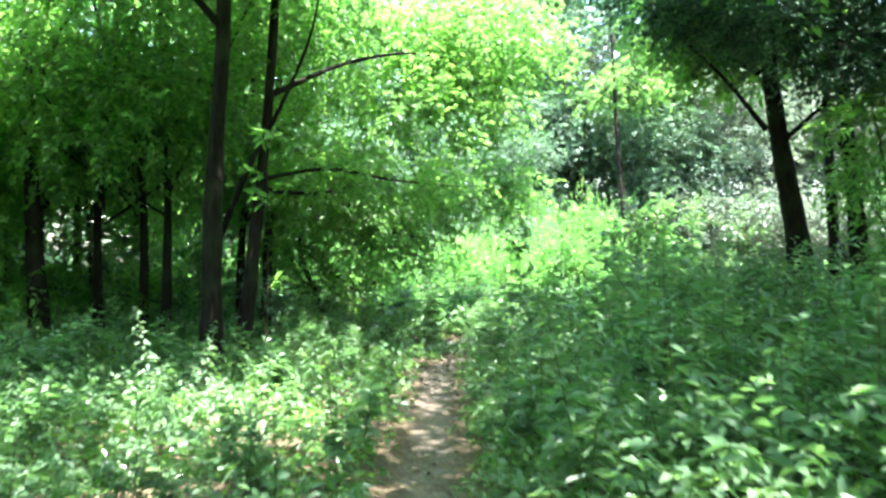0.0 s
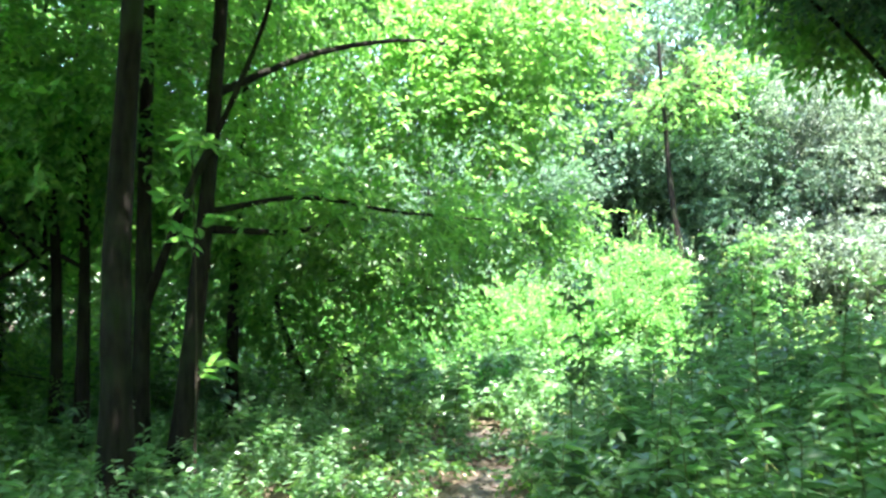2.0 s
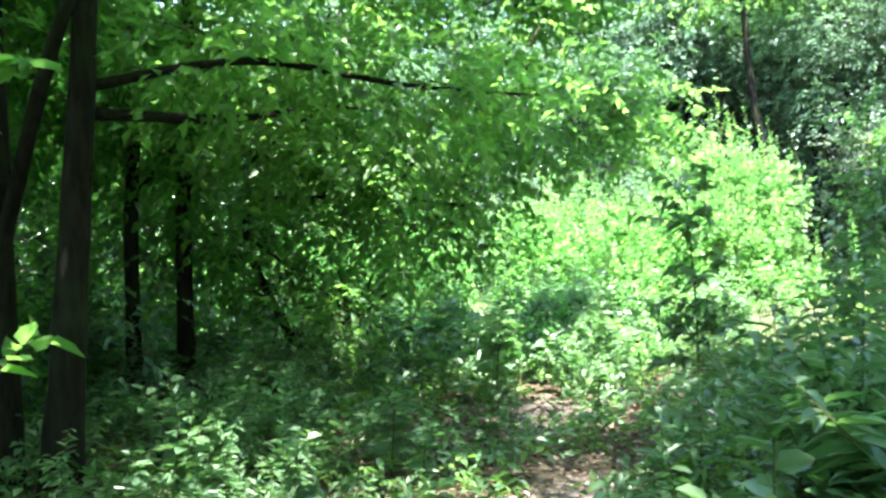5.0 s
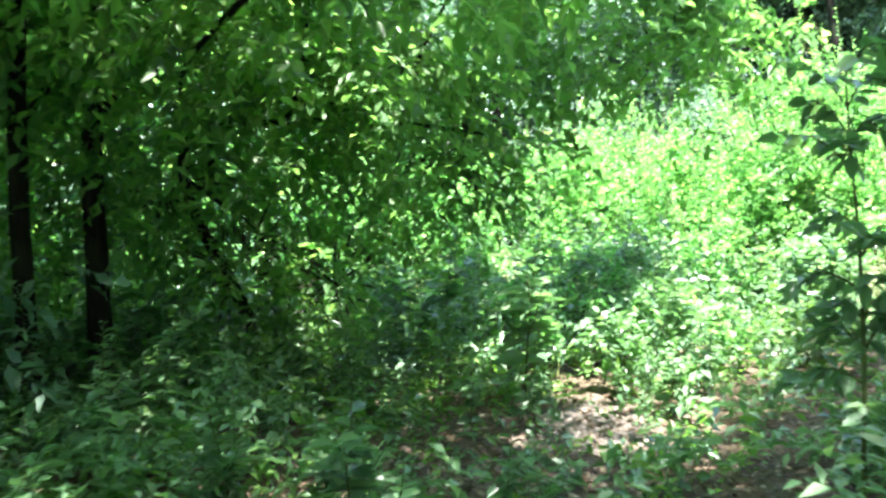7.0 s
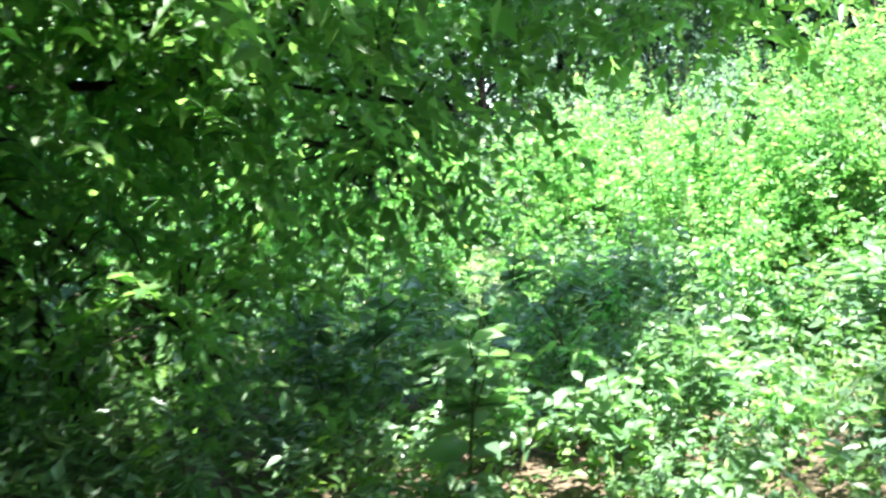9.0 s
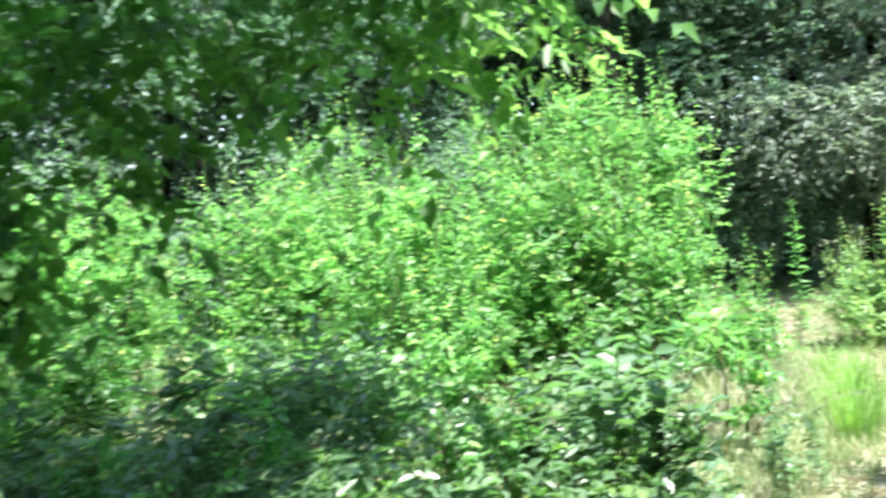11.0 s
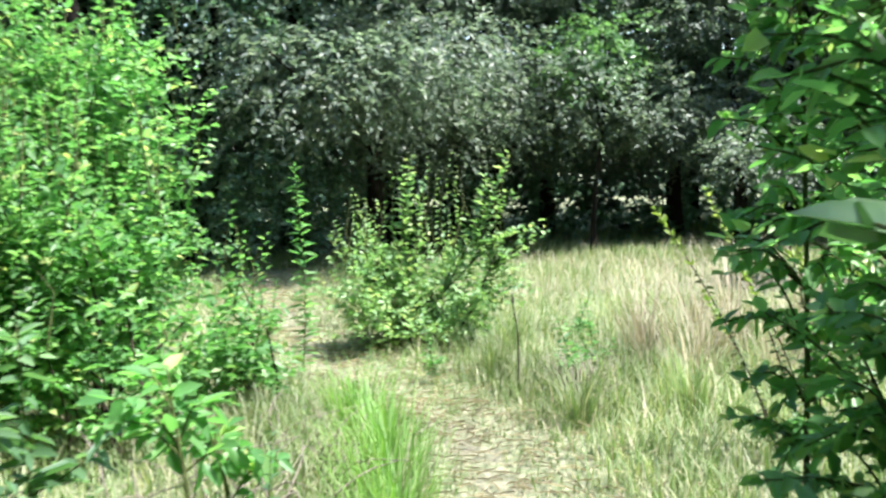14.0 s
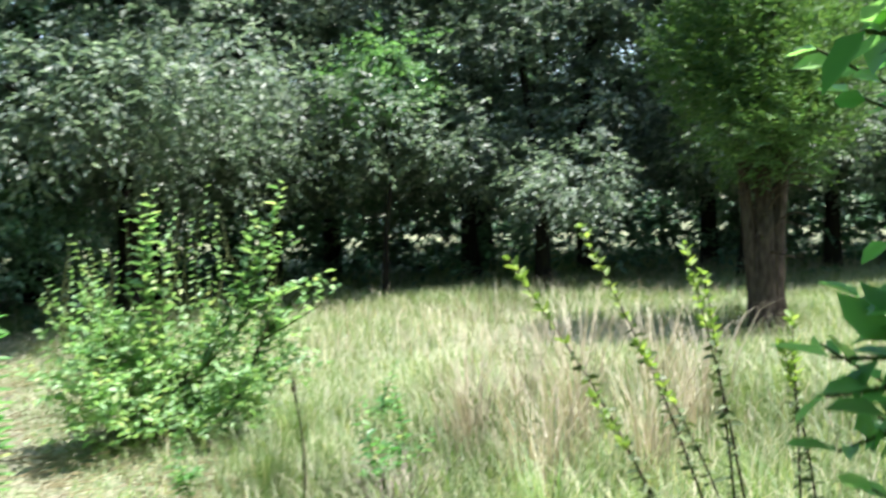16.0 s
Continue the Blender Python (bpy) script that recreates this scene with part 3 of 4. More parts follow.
# trunk added to carry unseen blobs above z 6 that shade the bank
trunk_tree("woodland_tree", [(6.1, 15.7, 0), (6.0, 15.7, 2.0), (5.9, 15.7, 4.0), (5.7, 15.6, 7.5)], 0.1, 0.05, [([(5.88, 15.7, 4.2), (4.4, 15.0, 5.8), (3.0, 14.0, 6.6)], 0.05)],
           [((4.3, 15.3, 4.4), (1.0, 0.8, 0.5)), ((3.7, 15.1, 4.9), (1.0, 0.8, 0.5)), ((4.8, 15.6, 5.2), (1.1, 0.9, 0.6)), ((2.6, 12.4, 6.9), (1.5, 1.5, 0.7)), ((3.1, 13.4, 6.8), (1.4, 1.2, 0.7)), ((3.1, 10.6, 7.1), (1.5, 1.4, 0.7)), ((4.6, 14.4, 7.2), (1.5, 1.5, 0.8))], 2300, 0.13,
           "added slender tree with leafy boughs and an unseen shading crown", 43)

# the wall of trees behind the clearing, leafy to the ground
g = np.random.default_rng(23)
edge_a = woodland_tree(g, 6.5, 0.13, (0.3, -0.3), crown_blobs(g, 15, 1.7, 1.4, (0.8, 6.2), (0.8, 1.4)), 3200, 0.105, M_FAR, 2, "dense dark-leaved tree at the clearing's edge", "edge_tree", hole=-0.35)
edge_b = woodland_tree(g, 8.5, 0.16, (-0.4, 0.2), crown_blobs(g, 15, 2.0, 1.8, (1.4, 8.4), (0.9, 1.7)), 2600, 0.13, M_FAR, 3, "tall dark-leaved tree behind the clearing", "edge_tree", hole=-0.3)
edge_c = woodland_tree(g, 6.5, 0.13, (0.3, -0.3), crown_blobs(g, 18, 1.8, 1.4, (1.5, 6.4), (0.7, 1.3)), 3900, 0.1, M_EDGE, 2, "dense grey-green tree at the clearing's edge", "edge_tree", hole=-0.3)
placed(edge_c, [(9.0, 28.9, 1.0), (11.6, 29.6, 0.95), (14.6, 28.6, 1.0), (17.2, 26.0, 1.0), (18.6, 22.6, 1.05), (10.3, 30.6, 1.0), (13.2, 30.2, 1.0), (15.9, 27.4, 0.95), (17.4, 24.2, 0.95), (13.9, 26.7, 0.85), (16.2, 24.9, 0.9)], g)
placed(edge_a, [(6.0, 31.0, 1.0), (2.0, 31.5, 1.1), (-1.6, 30.4, 1.0), (-5.0, 29.0, 1.1), (7.3, 29.9, 0.95), (4.2, 31.6, 0.95), (-0.6, 28.4, 0.85), (-3.2, 27.6, 0.85), (1.6, 29.2, 0.85)], g)
edge_d = woodland_tree(g, 8.5, 0.16, (-0.4, 0.2), crown_blobs(g, 15, 2.0, 1.8, (1.4, 8.4), (0.9, 1.7)), 2600, 0.13, M_EDGE, 3, "tall grey-green tree behind the clearing", "edge_tree", hole=-0.3)
placed(edge_d, [(9.6, 32.5, 1.3), (13.2, 33.0, 1.2), (17.0, 30.5, 1.2), (20.4, 27.0, 1.1), (22.0, 22.0, 1.1)], g)
placed(edge_b, [(4.4, 33.5, 1.45), (0.6, 34.0, 1.5), (-3.6, 33.0, 1.4), (-8.5, 29.5, 1.2), (7.4, 33.0, 1.3)], g)
for spot in ((5.0, 28.4, 0.10, 0.12), (6.5, 30.2, 0.09, -0.05), (6.9, 30.4, 0.07, 0.1)):
    trunk_tree("edge_tree", [(spot[0] + 0.3, spot[1], 0), (spot[0] + 0.1, spot[1], 2.2), (spot[0] - spot[3], spot[1], 4.2), (spot[0] - 0.3, spot[1], 7.5)], spot[2] * 1.3, 0.04, [],
               [((spot[0], spot[1] + 0.4, 6.5), (1.6, 1.5, 1.2))], 420, 0.13, "bare-stemmed dark tree behind the thicket", int(spot[0] * 10))


light = woodland_tree(g, 3.2, 0.05, (0.1, -0.2), [((0.1, -0.3, 3.0), (0.6, 0.5, 0.4)), ((-0.4, -0.2, 2.7), (0.4, 0.4, 0.3))], 150, 0.1, M_WEED, 2, "light green young tree among dark trees", "young_tree")
light.matrix_basis = pose(11.9, 27.7, 0)


# the woods all round, too far and thick to count
def far_woods(n, seed, tall=12.5, label="thick green woods all round the clearing"):
    g = np.random.default_rng(seed)
    ang, r = g.uniform(0, 6.28, n), 17.5 + 9 * g.uniform(0, 1, n) ** 1.5
    z = tall * g.uniform(0, 1, n) ** 1.25 + 0.1
    p = np.stack([2 + np.cos(ang) * r * 1.05, 15 + np.sin(ang) * r * 1.1, z], -1)
    keep = ripple(p, 0.9, 2.0) + 0.35 * g.normal(0, 1, n) > -0.45
    p, ang = p[keep], ang[keep]
    o = np.stack([-np.cos(ang), -np.sin(ang), 0.3 + 0 * ang], -1)
    v, f = sprays(g, p, o, 8, 0.5, 0.2, 0.55)
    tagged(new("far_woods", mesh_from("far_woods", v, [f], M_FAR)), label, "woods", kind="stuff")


far_woods(33000, 13)
far_woods(15000, 14, 4.5, "dark leafy understorey of the woods round the clearing")


def distant_woods(n, seed):
    """The last of the woods, forty metres off and more."""
    g = np.random.default_rng(seed)
    ang, r = g.uniform(0, 6.28, n), g.uniform(34, 52, n)
    p = np.stack([2 + np.cos(ang) * r, 15 + np.sin(ang) * r, 17 * g.uniform(0, 1, n) ** 1.1 + 0.2], -1)
    o = np.stack([-np.cos(ang), -np.sin(ang), 0.3 + 0 * ang], -1)
    v, f = sprays(g, p, o, 8, 1.2, 0.6, 0.6)
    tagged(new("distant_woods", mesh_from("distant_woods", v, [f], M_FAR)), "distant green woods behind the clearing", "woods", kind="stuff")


distant_woods(13000, 19)


def edge_brush(n, seed):
    """Low growth closing the foot of the woods round the clearing and under the trees."""
    g = np.random.default_rng(seed)
    ang, r = g.uniform(0, 6.28, n), g.uniform(17.0, 20.0, n)
    p = np.stack([2 + np.cos(ang) * r, 15 + np.sin(ang) * r, 2.6 * g.uniform(0, 1, n) ** 1.6 + 0.1], -1)
    m = n // 3
    p[:m] = np.stack([g.uniform(-14, -2.6, m), g.uniform(15, 28, m), 1.5 * g.uniform(0, 1, m) ** 2 + 0.1], -1)
    keep = (ripple(p, 1.3, 4.0) + 0.4 * g.normal(0, 1, n) > -0.4) & ~((p[:, 0] > -4.2) & (p[:, 0] < 16) & (p[:, 1] < 5))
    p = p[keep]
    o = unit(g.normal(0, 1, p.shape) + [0, 0, 0.4])
    v, f = sprays(g, p, o, 8, 0.35, 0.13, 0.5)
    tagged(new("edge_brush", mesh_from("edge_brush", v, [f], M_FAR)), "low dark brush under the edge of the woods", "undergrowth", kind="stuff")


edge_brush(13000, 17)


# ---------------------------------------------------------------- thicket, shrubs, cedar
def bush(g, blobs, n, leaf, material, label, name="bush", stems=14, spikes=20, per=8, ratio=0.5, shoots=()):
    """A many-stemmed bush at the origin: leaf sprays strung along its canes, and upright leafy shoots at its top."""
    t = thing(name, (0, 0, 0), label, "bush")
    canes = max(10, n // 15)
    vol = np.array([r[0] * r[1] for _, r in blobs])
    pick = g.choice(len(blobs), canes, p=vol / vol.sum())
    c = np.array([b[0] for b in blobs], float)[pick]
    r = np.array([b[1] for b in blobs], float)[pick]
    u = unit(g.normal(0, 1, (canes, 3)) * [1, 1, 0.7] + [0, 0, 0.35])
    tip = c + u * r * g.uniform(0.8, 1.15, (canes, 1))
    foot = np.stack([tip[:, 0] * 0.6 + g.normal(0, 0.1, canes), tip[:, 1] * 0.6 + g.normal(0, 0.1, canes), np.zeros(canes)], -1)
    k = n // canes
    s = 1 - 0.8 * g.uniform(0, 1, (canes, k)) ** 1.5
    p = foot[:, None] + (tip - foot)[:, None] * s[..., None]
    p[..., :2] += (tip - foot)[:, None, :2] * (s ** 2 - s)[..., None] * 0.8
    way = g.uniform(0, 6.28, (canes, k))
    o = np.stack([np.cos(way), np.sin(way), g.uniform(0.1, 1.0, (canes, k))], -1) + unit(tip - foot)[:, None] * 0.5
    p = (p + g.normal(0, 0.045, p.shape)).reshape(-1, 3)
    o = o.reshape(-1, 3)
    keep = ripple(p, 3.0, g.uniform(0, 9)) > -0.42 + 0.55 * np.clip(1.25 - p[:, 2] / 0.8, 0, 1) * (name == "bush")
    p, o = p[keep], unit(o[keep])
    p[:, 2] = np.maximum(p[:, 2], 0.12)
    out = [sprays(g, p, o, per, 0.21, leaf, ratio, sag=0.1)]
    tops = []
    for _ in range(spikes):
        c, r = blobs[g.integers(len(blobs))]
        u = unit(g.normal(0, 1, 3) * [1, 1, 0.25] + [0, 0, 0.9])
        a = np.array(c) + u * np.array(r)
        tops.append(a)
    tops = np.array(tops)
    ends = tops + np.stack([g.normal(0, 0.09, len(tops)), g.normal(0, 0.09, len(tops)), g.uniform(0.2, 0.75, len(tops))], -1)
    if len(shoots):
        tops = np.vstack([tops, [a for a, _ in shoots]])
        ends = np.vstack([ends, [b for _, b in shoots]])
    k = 15
    s = np.linspace(0, 1, k)
    pos = (tops[:, None] + (ends - tops)[:, None] * s[None, :, None]).reshape(-1, 3)
    ang = np.tile(np.arange(k) * 2.4, len(tops)) + g.uniform(0, 6, len(pos))
    ax = np.stack([np.cos(ang), np.sin(ang), g.uniform(0.2, 0.9, len(pos))], -1)
    L = leaf * g.uniform(0.6, 1.2, len(pos)) * np.tile(1.15 - 0.5 * s, len(tops))
    L[spikes * k:] *= 1.7
    out.append(blades(pos, ax, np.tile([0.05, 0.02, 1.0], (len(pos), 1)) + g.normal(0, 0.2, (len(pos), 3)), L, L * ratio))
    v, fs = join_arrays(out)
    part("foliage", mesh_from("foliage", v, fs, material), t)
    st = []
    for _ in range(stems):
        c, r = blobs[g.integers(len(blobs))]
        e = np.array(c) + g.normal(0, 0.4, 3) * np.array(r)
        b = np.array([c[0] * 0.55 + g.normal(0, 0.12), c[1] * 0.55 + g.normal(0, 0.12), -0.03])
        st.append(tube(smooth_line([b, (b + e) / 2 + g.normal(0, 0.08, 3), e], 4), np.linspace(0.014, 0.005, 9), 5))
    v, fs = join_arrays(st)
    stuff_part("stem_mass", mesh_from("stem_mass", v, fs, M_TWIG, True), t)
    v, f = twig_arrays(g, tops, ends, 0.004, 0.0)
    stuff_part("shoot_mass", mesh_from("shoot_mass", v, [f], M_STEM), t)
    return t


def set_at(ob, x, y, turn=0, s=1.0):
    ob.matrix_basis = pose(x, y, float(ground_height(np.array([x]), np.array([y]))[0]), 0, 0, turn)
    ob.scale = (s, s, s)
    return ob


def mound(g, w, d, h, count):
    """Blobs that fill a bush w wide, d deep and h high."""
    out = []
    for _ in range(count):
        x, y = g.uniform(-w, w) * 0.36, g.uniform(-d, d) * 0.36
        top = h * (1 - 0.38 * ((x / w * 2) ** 2 + (y / d * 2) ** 2))
        z = g.uniform(0.25, 0.8) * top
        out.append(((x, y, z), (w * 0.17, d * 0.17, max(0.25, (top - z) * 0.95))))
    return out


g = np.random.default_rng(51)
BL = "sunlit bright green bush of many upright leafy shoots"
for x, y, w, d, h, n in ((2.0, 22.6, 2.2, 2.2, 2.15, 1900), (3.15, 23.6, 2.3, 2.2, 2.75, 2100), (0.4, 22.9, 2.0, 2.0, 1.9, 1500),
                         (-1.3, 23.3, 2.0, 2.0, 1.9, 1300), (3.3, 22.2, 1.3, 1.3, 1.5, 900), (3.6, 23.8, 1.6, 1.6, 2.45, 1200), (1.0, 24.6, 2.6, 2.0, 2.3, 1300), (-2.9, 24.6, 2.2, 2.0, 2.0, 1000), (-2.5, 22.0, 2.0, 1.8, 1.6, 1000), (-4.4, 22.9, 2.2, 2.0, 1.8, 1000)):
    set_at(bush(g, mound(g, w, d, h * 1.05, 16), int(n * 1.5), 0.068, M_BUSH, BL, spikes=40), x, y)
for x, y, w, h, n in ((1.5, 21.1, 1.2, 0.9, 480), (0.3, 20.9, 1.2, 0.85, 480), (-0.9, 21.2, 1.3, 0.9, 420), (4.1, 22.4, 0.7, 0.7, 240)):
    set_at(bush(g, mound(g, w, w, h, 9), n, 0.07, M_BUSH, "low leafy shrub at the foot of the thicket", "low_shrub", 8, 10), x, y)
shrub_shoots = [((-0.12, 0.0, 0.45), (-0.16, 0.05, 1.0)), ((-0.16, 0.05, 0.9), (-0.13, 0.06, 1.4)), ((-0.1, 0.02, 0.6), (-0.1, 0.0, 1.15)), ((0.1, -0.1, 0.4), (0.3, -0.3, 0.95)), ((0.3, -0.3, 0.9), (0.42, -0.42, 1.38)),
                ((0.2, -0.2, 0.6), (0.46, -0.5, 1.15)), ((0.3, -0.3, 0.75), (0.52, -0.55, 0.9)), ((-0.3, 0.3, 0.45), (-0.5, 0.52, 0.92)), ((-0.3, 0.2, 0.5), (-0.36, 0.36, 0.95)), ((0.35, -0.35, 0.6), (0.62, -0.66, 0.86)), ((0.25, -0.3, 0.8), (0.36, -0.3, 1.25))]
shrub_shoots = [(np.array(a) + g.normal(0, 0.025, 3), np.array(b) + g.normal(0, 0.04, 3)) for a, b in shrub_shoots * 3]
set_at(bush(g, mound(g, 1.45, 1.25, 0.85, 14), 900, 0.055, M_PALE, "small loose pale green shrub standing in the grass", "small_shrub", 10, 26, shoots=shrub_shoots), 6.12, 23.3)

# a shaggy cedar
def cedar(at):
    g = np.random.default_rng(77)
    t = thing("cedar_tree", at, "shaggy dark green cedar with bare reddish trunk", "tree")
    for k, (dx, dy) in enumerate(((0, 0), (0.09, -0.06), (-0.07, 0.07))):
        part("trunk", limb_mesh("trunk", [(dx * 0.6, dy * 0.6, -0.05), (dx, dy, 0.6), (dx * 1.8, dy * 1.8, 1.6), (dx, dy, 3.2)], 0.17 - 0.03 * k, 0.02, M_CEDAR_BARK, 9, 5, 0.08, k, 0.3), t)
    p, o = in_blobs(g, [((0, 0, 2.5), (0.7, 0.7, 1.1)), ((0.1, -0.1, 1.9), (0.78, 0.78, 0.5)), ((0.1, 0, 3.4), (0.45, 0.45, 0.7)), ((-0.35, 0.4, 2.6), (0.35, 0.35, 0.7)), ((0.4, -0.45, 2.5), (0.35, 0.35, 0.8))], 3600, -0.2, 4.2, 4)
    o[:, 2] += 0.7
    v, f = sprays(g, p, o, 11, 0.26, 0.075, 0.22, 0.2, 0.0)
    part("foliage", mesh_from("foliage", v, [f], M_CEDAR), t)
    a = p[g.choice(len(p), 130, replace=False)]
    v, f = twig_arrays(g, np.stack([a[:, 0] * 0.1, a[:, 1] * 0.1, a[:, 2] * 0.75], -1), a, 0.01)
    stuff_part("twig_mass", mesh_from("twig_mass", v, [f], M_CEDAR_BARK), t)
    for k in range(16):
        h, way, far = g.uniform(0.75, 1.6), g.uniform(0, 6.28), g.uniform(0.35, 0.75)
        e = np.array([math.cos(way) * far, math.sin(way) * far, h + g.uniform(-0.1, 0.25)])
        part("dead_branch", limb_mesh("dead_branch", [(0, 0, h), e * [0.5, 0.5, 1] + [0, 0, 0.03], e], 0.016, 0.004, M_CEDAR_BARK, 5, 3, 0.1, k), t)


cedar((11.65, 22.45, 0))


# ---------------------------------------------------------------- weeds and saplings beside the path
def weed(g, h, leaf, ratio, count, label, name, material, bend=0.12, droop=0.3, branches=0):
    """A leafy stem at the origin, leaves set round it all the way up."""
    t = thing(name, (0, 0, 0), label, "weed")
    top = np.array([g.normal(0, bend), g.normal(0, bend), 1.0]) * h
    line = smooth_line([(0, 0, -0.03), top * 0.4 + g.normal(0, 0.02, 3), top], 5)
    tubes = [tube(line, np.linspace(0.006, 0.002, len(line)), 4)]
    lines = [(line, 0.12, 1.0, count)]
    for _ in range(branches):
        s = g.uniform(0.25, 0.75)
        a = line[int(s * (len(line) - 1))]
        ang = g.uniform(0, 6.28)
        e = a + np.array([math.cos(ang), math.sin(ang), g.uniform(0.5, 1.1)]) * h * g.uniform(0.2, 0.36)
        l2 = smooth_line([a, (a + e) / 2 - [0, 0, 0.02], e], 4)
        tubes.append(tube(l2, np.linspace(0.004, 0.0015, len(l2)), 3))
        lines.append((l2, 0.15, 1.0, max(6, count // 3)))
    out = []
    for l, s0, s1, n in lines:
        s = np.linspace(s0, s1, n)
        i = s * (len(l) - 1)
        i0 = np.minimum(i.astype(int), len(l) - 2)
        pos = l[i0] + (l[i0 + 1] - l[i0]) * (i - i0)[:, None]
        ang = np.arange(n) * 2.4 + g.uniform(0, 6) + g.normal(0, 0.3, n)
        ax = np.stack([np.cos(ang), np.sin(ang), g.uniform(-0.2, 0.6, n) * (0.4 + s)], -1)
        L = leaf * (0.55 + 0.6 * np.sin(np.pi * np.clip(s * 0.85 + 0.15, 0, 1))) * g.uniform(0.75, 1.2, n)
        up = np.tile([0.0, 0.0, 1.0], (n, 1)) + g.normal(0, 0.25, (n, 3))
        out.append(blades(pos, ax, up, L, L * ratio, droop=droop))
    v, fs = join_arrays(out)
    part("leaves", mesh_from("leaves", v, fs, material), t)
    stem = part("stem", mesh_from("stem", tubes[0][0], [tubes[0][1]], M_STEM, True), t)
    for v, f in tubes[1:]:
        part("side_shoot", mesh_from("side_shoot", v, [f], M_STEM, True), stem)
    return t


g = np.random.default_rng(91)
weeds = [
    weed(g, 1.15, 0.12, 0.30, 64, "tall leafy weed with narrow drooping leaves", "tall_weed", M_WEED, 0.1, 0.35, 3),
    weed(g, 0.85, 0.11, 0.34, 50, "leafy weed with narrow grey-green leaves", "leafy_weed", M_WEED, 0.15, 0.3, 3),
    weed(g, 0.55, 0.10, 0.62, 24, "low broad-leaved woodland plant", "broadleaf_weed", M_WEED, 0.2, 0.15, 3),
    weed(g, 0.95, 0.08, 0.45, 46, "bushy green weed with small leaves", "bushy_weed", M_WEED, 0.12, 0.2, 5),
]


def cover_height(x, y):
    """How tall the growth stands: low by the path and on the left, high on the right bank, knee-high before the thicket."""
    d = trail_distance(x, y)
    mid = np.interp(y, TRAIL[:, 1], TRAIL[:, 0])
    h = np.where(x > mid, np.minimum(0.4 + 0.7 * (d - 0.35), 1.35), np.minimum(0.22 + 0.07 * d, 0.5))
    h = np.where((x <= mid) & (y > 16.9), np.minimum(0.2 + 0.35 * d, 0.6), h)
    h = np.where((x <= mid) & (np.hypot((x + 0.4) / 0.75, (y - 15.4) / 0.9) < 1), 0.07, h)
    h = np.where(np.hypot((x - 0.15) / 0.42, (y - 16.2) / 0.75) < 1, 0.03, h)
    return np.where((x > mid) & (y > 17.3), 0.12, h)


spots = [[] for _ in weeds]
while sum(len(s) for s in spots) < 760:
    x, y = g.uniform(-6, 7.0), g.uniform(4.2, 20.8)
    d = float(trail_distance(np.array([x]), np.array([y]))[0])
    left = x < 0
    if d < 0.4 or (left and d < 0.7 and 14.3 < y < 17) or (x > 3.4 and y > 17.8):
        continue
    if left and g.uniform() < 0.35:
        continue
    if d < (1.25 if y > 15 else 0.7) and y > 13.8 and x > np.interp(y, TRAIL[:, 1], TRAIL[:, 0]):
        continue
    k = int(g.integers(len(weeds)))
    if left and k == 0 and g.uniform() < 0.7:
        k = 2
    base = (1.15, 0.85, 0.55, 0.95)[k]
    s = np.clip((0.35 + 0.9 * float(cover_height(np.array([x]), np.array([y]))[0])) / base * g.uniform(0.55, 1.1), 0.4, 1.7)
    spots[k].append((x, y, float(s)))
for k, w in enumerate(weeds):
    placed(w, spots[k], g)


# ground cover: low leaves that nobody could count
def ground_cover(n, name, label, material, leaf, seed, low, high, wide):
    g = np.random.default_rng(seed)
    x, y = g.uniform(-wide, wide, n), g.uniform(3, 24, n)
    h = cover_height(x, y)
    keep = (trail_distance(x, y) > np.where(y > 14.6, 0.0, 0.26) + 0.2 * g.uniform(0, 1, n)) & (g.uniform(0, 1, n) < np.clip(h * 2.2, 0.12, 1)) & ~((x > 2.6) & (y > 17.6)) & ~((x > -1.5) & (y > 21))
    x, y, h = x[keep], y[keep], h[keep]
    uneven = 0.72 + 0.75 * ripple(np.stack([x, y, x * 0], -1), 2.1, seed)
    z = ground_height(x, y) + 0.03 + h * uneven * g.uniform(low, high, len(x))
    pos = np.stack([x, y, np.maximum(z, 0.03)], -1)
    o = np.stack([g.normal(0, 1, len(x)), g.normal(0, 1, len(x)), g.uniform(0, 0.7, len(x))], -1)
    v, f = sprays(g, pos, unit(o), 6, 0.16, leaf, 0.45, sag=0.15)
    tagged(new(name, mesh_from(name, v, [f], material)), label, "undergrowth", kind="stuff")


ground_cover(26000, "undergrowth", "low tangled green undergrowth on the woodland floor", M_COVER, 0.075, 5, 0.0, 0.6, 9)
ground_cover(22000, "undergrowth", "tall tangled weeds crowding the path's bank", M_WEED, 0.085, 6, 0.4, 1.05, 7)


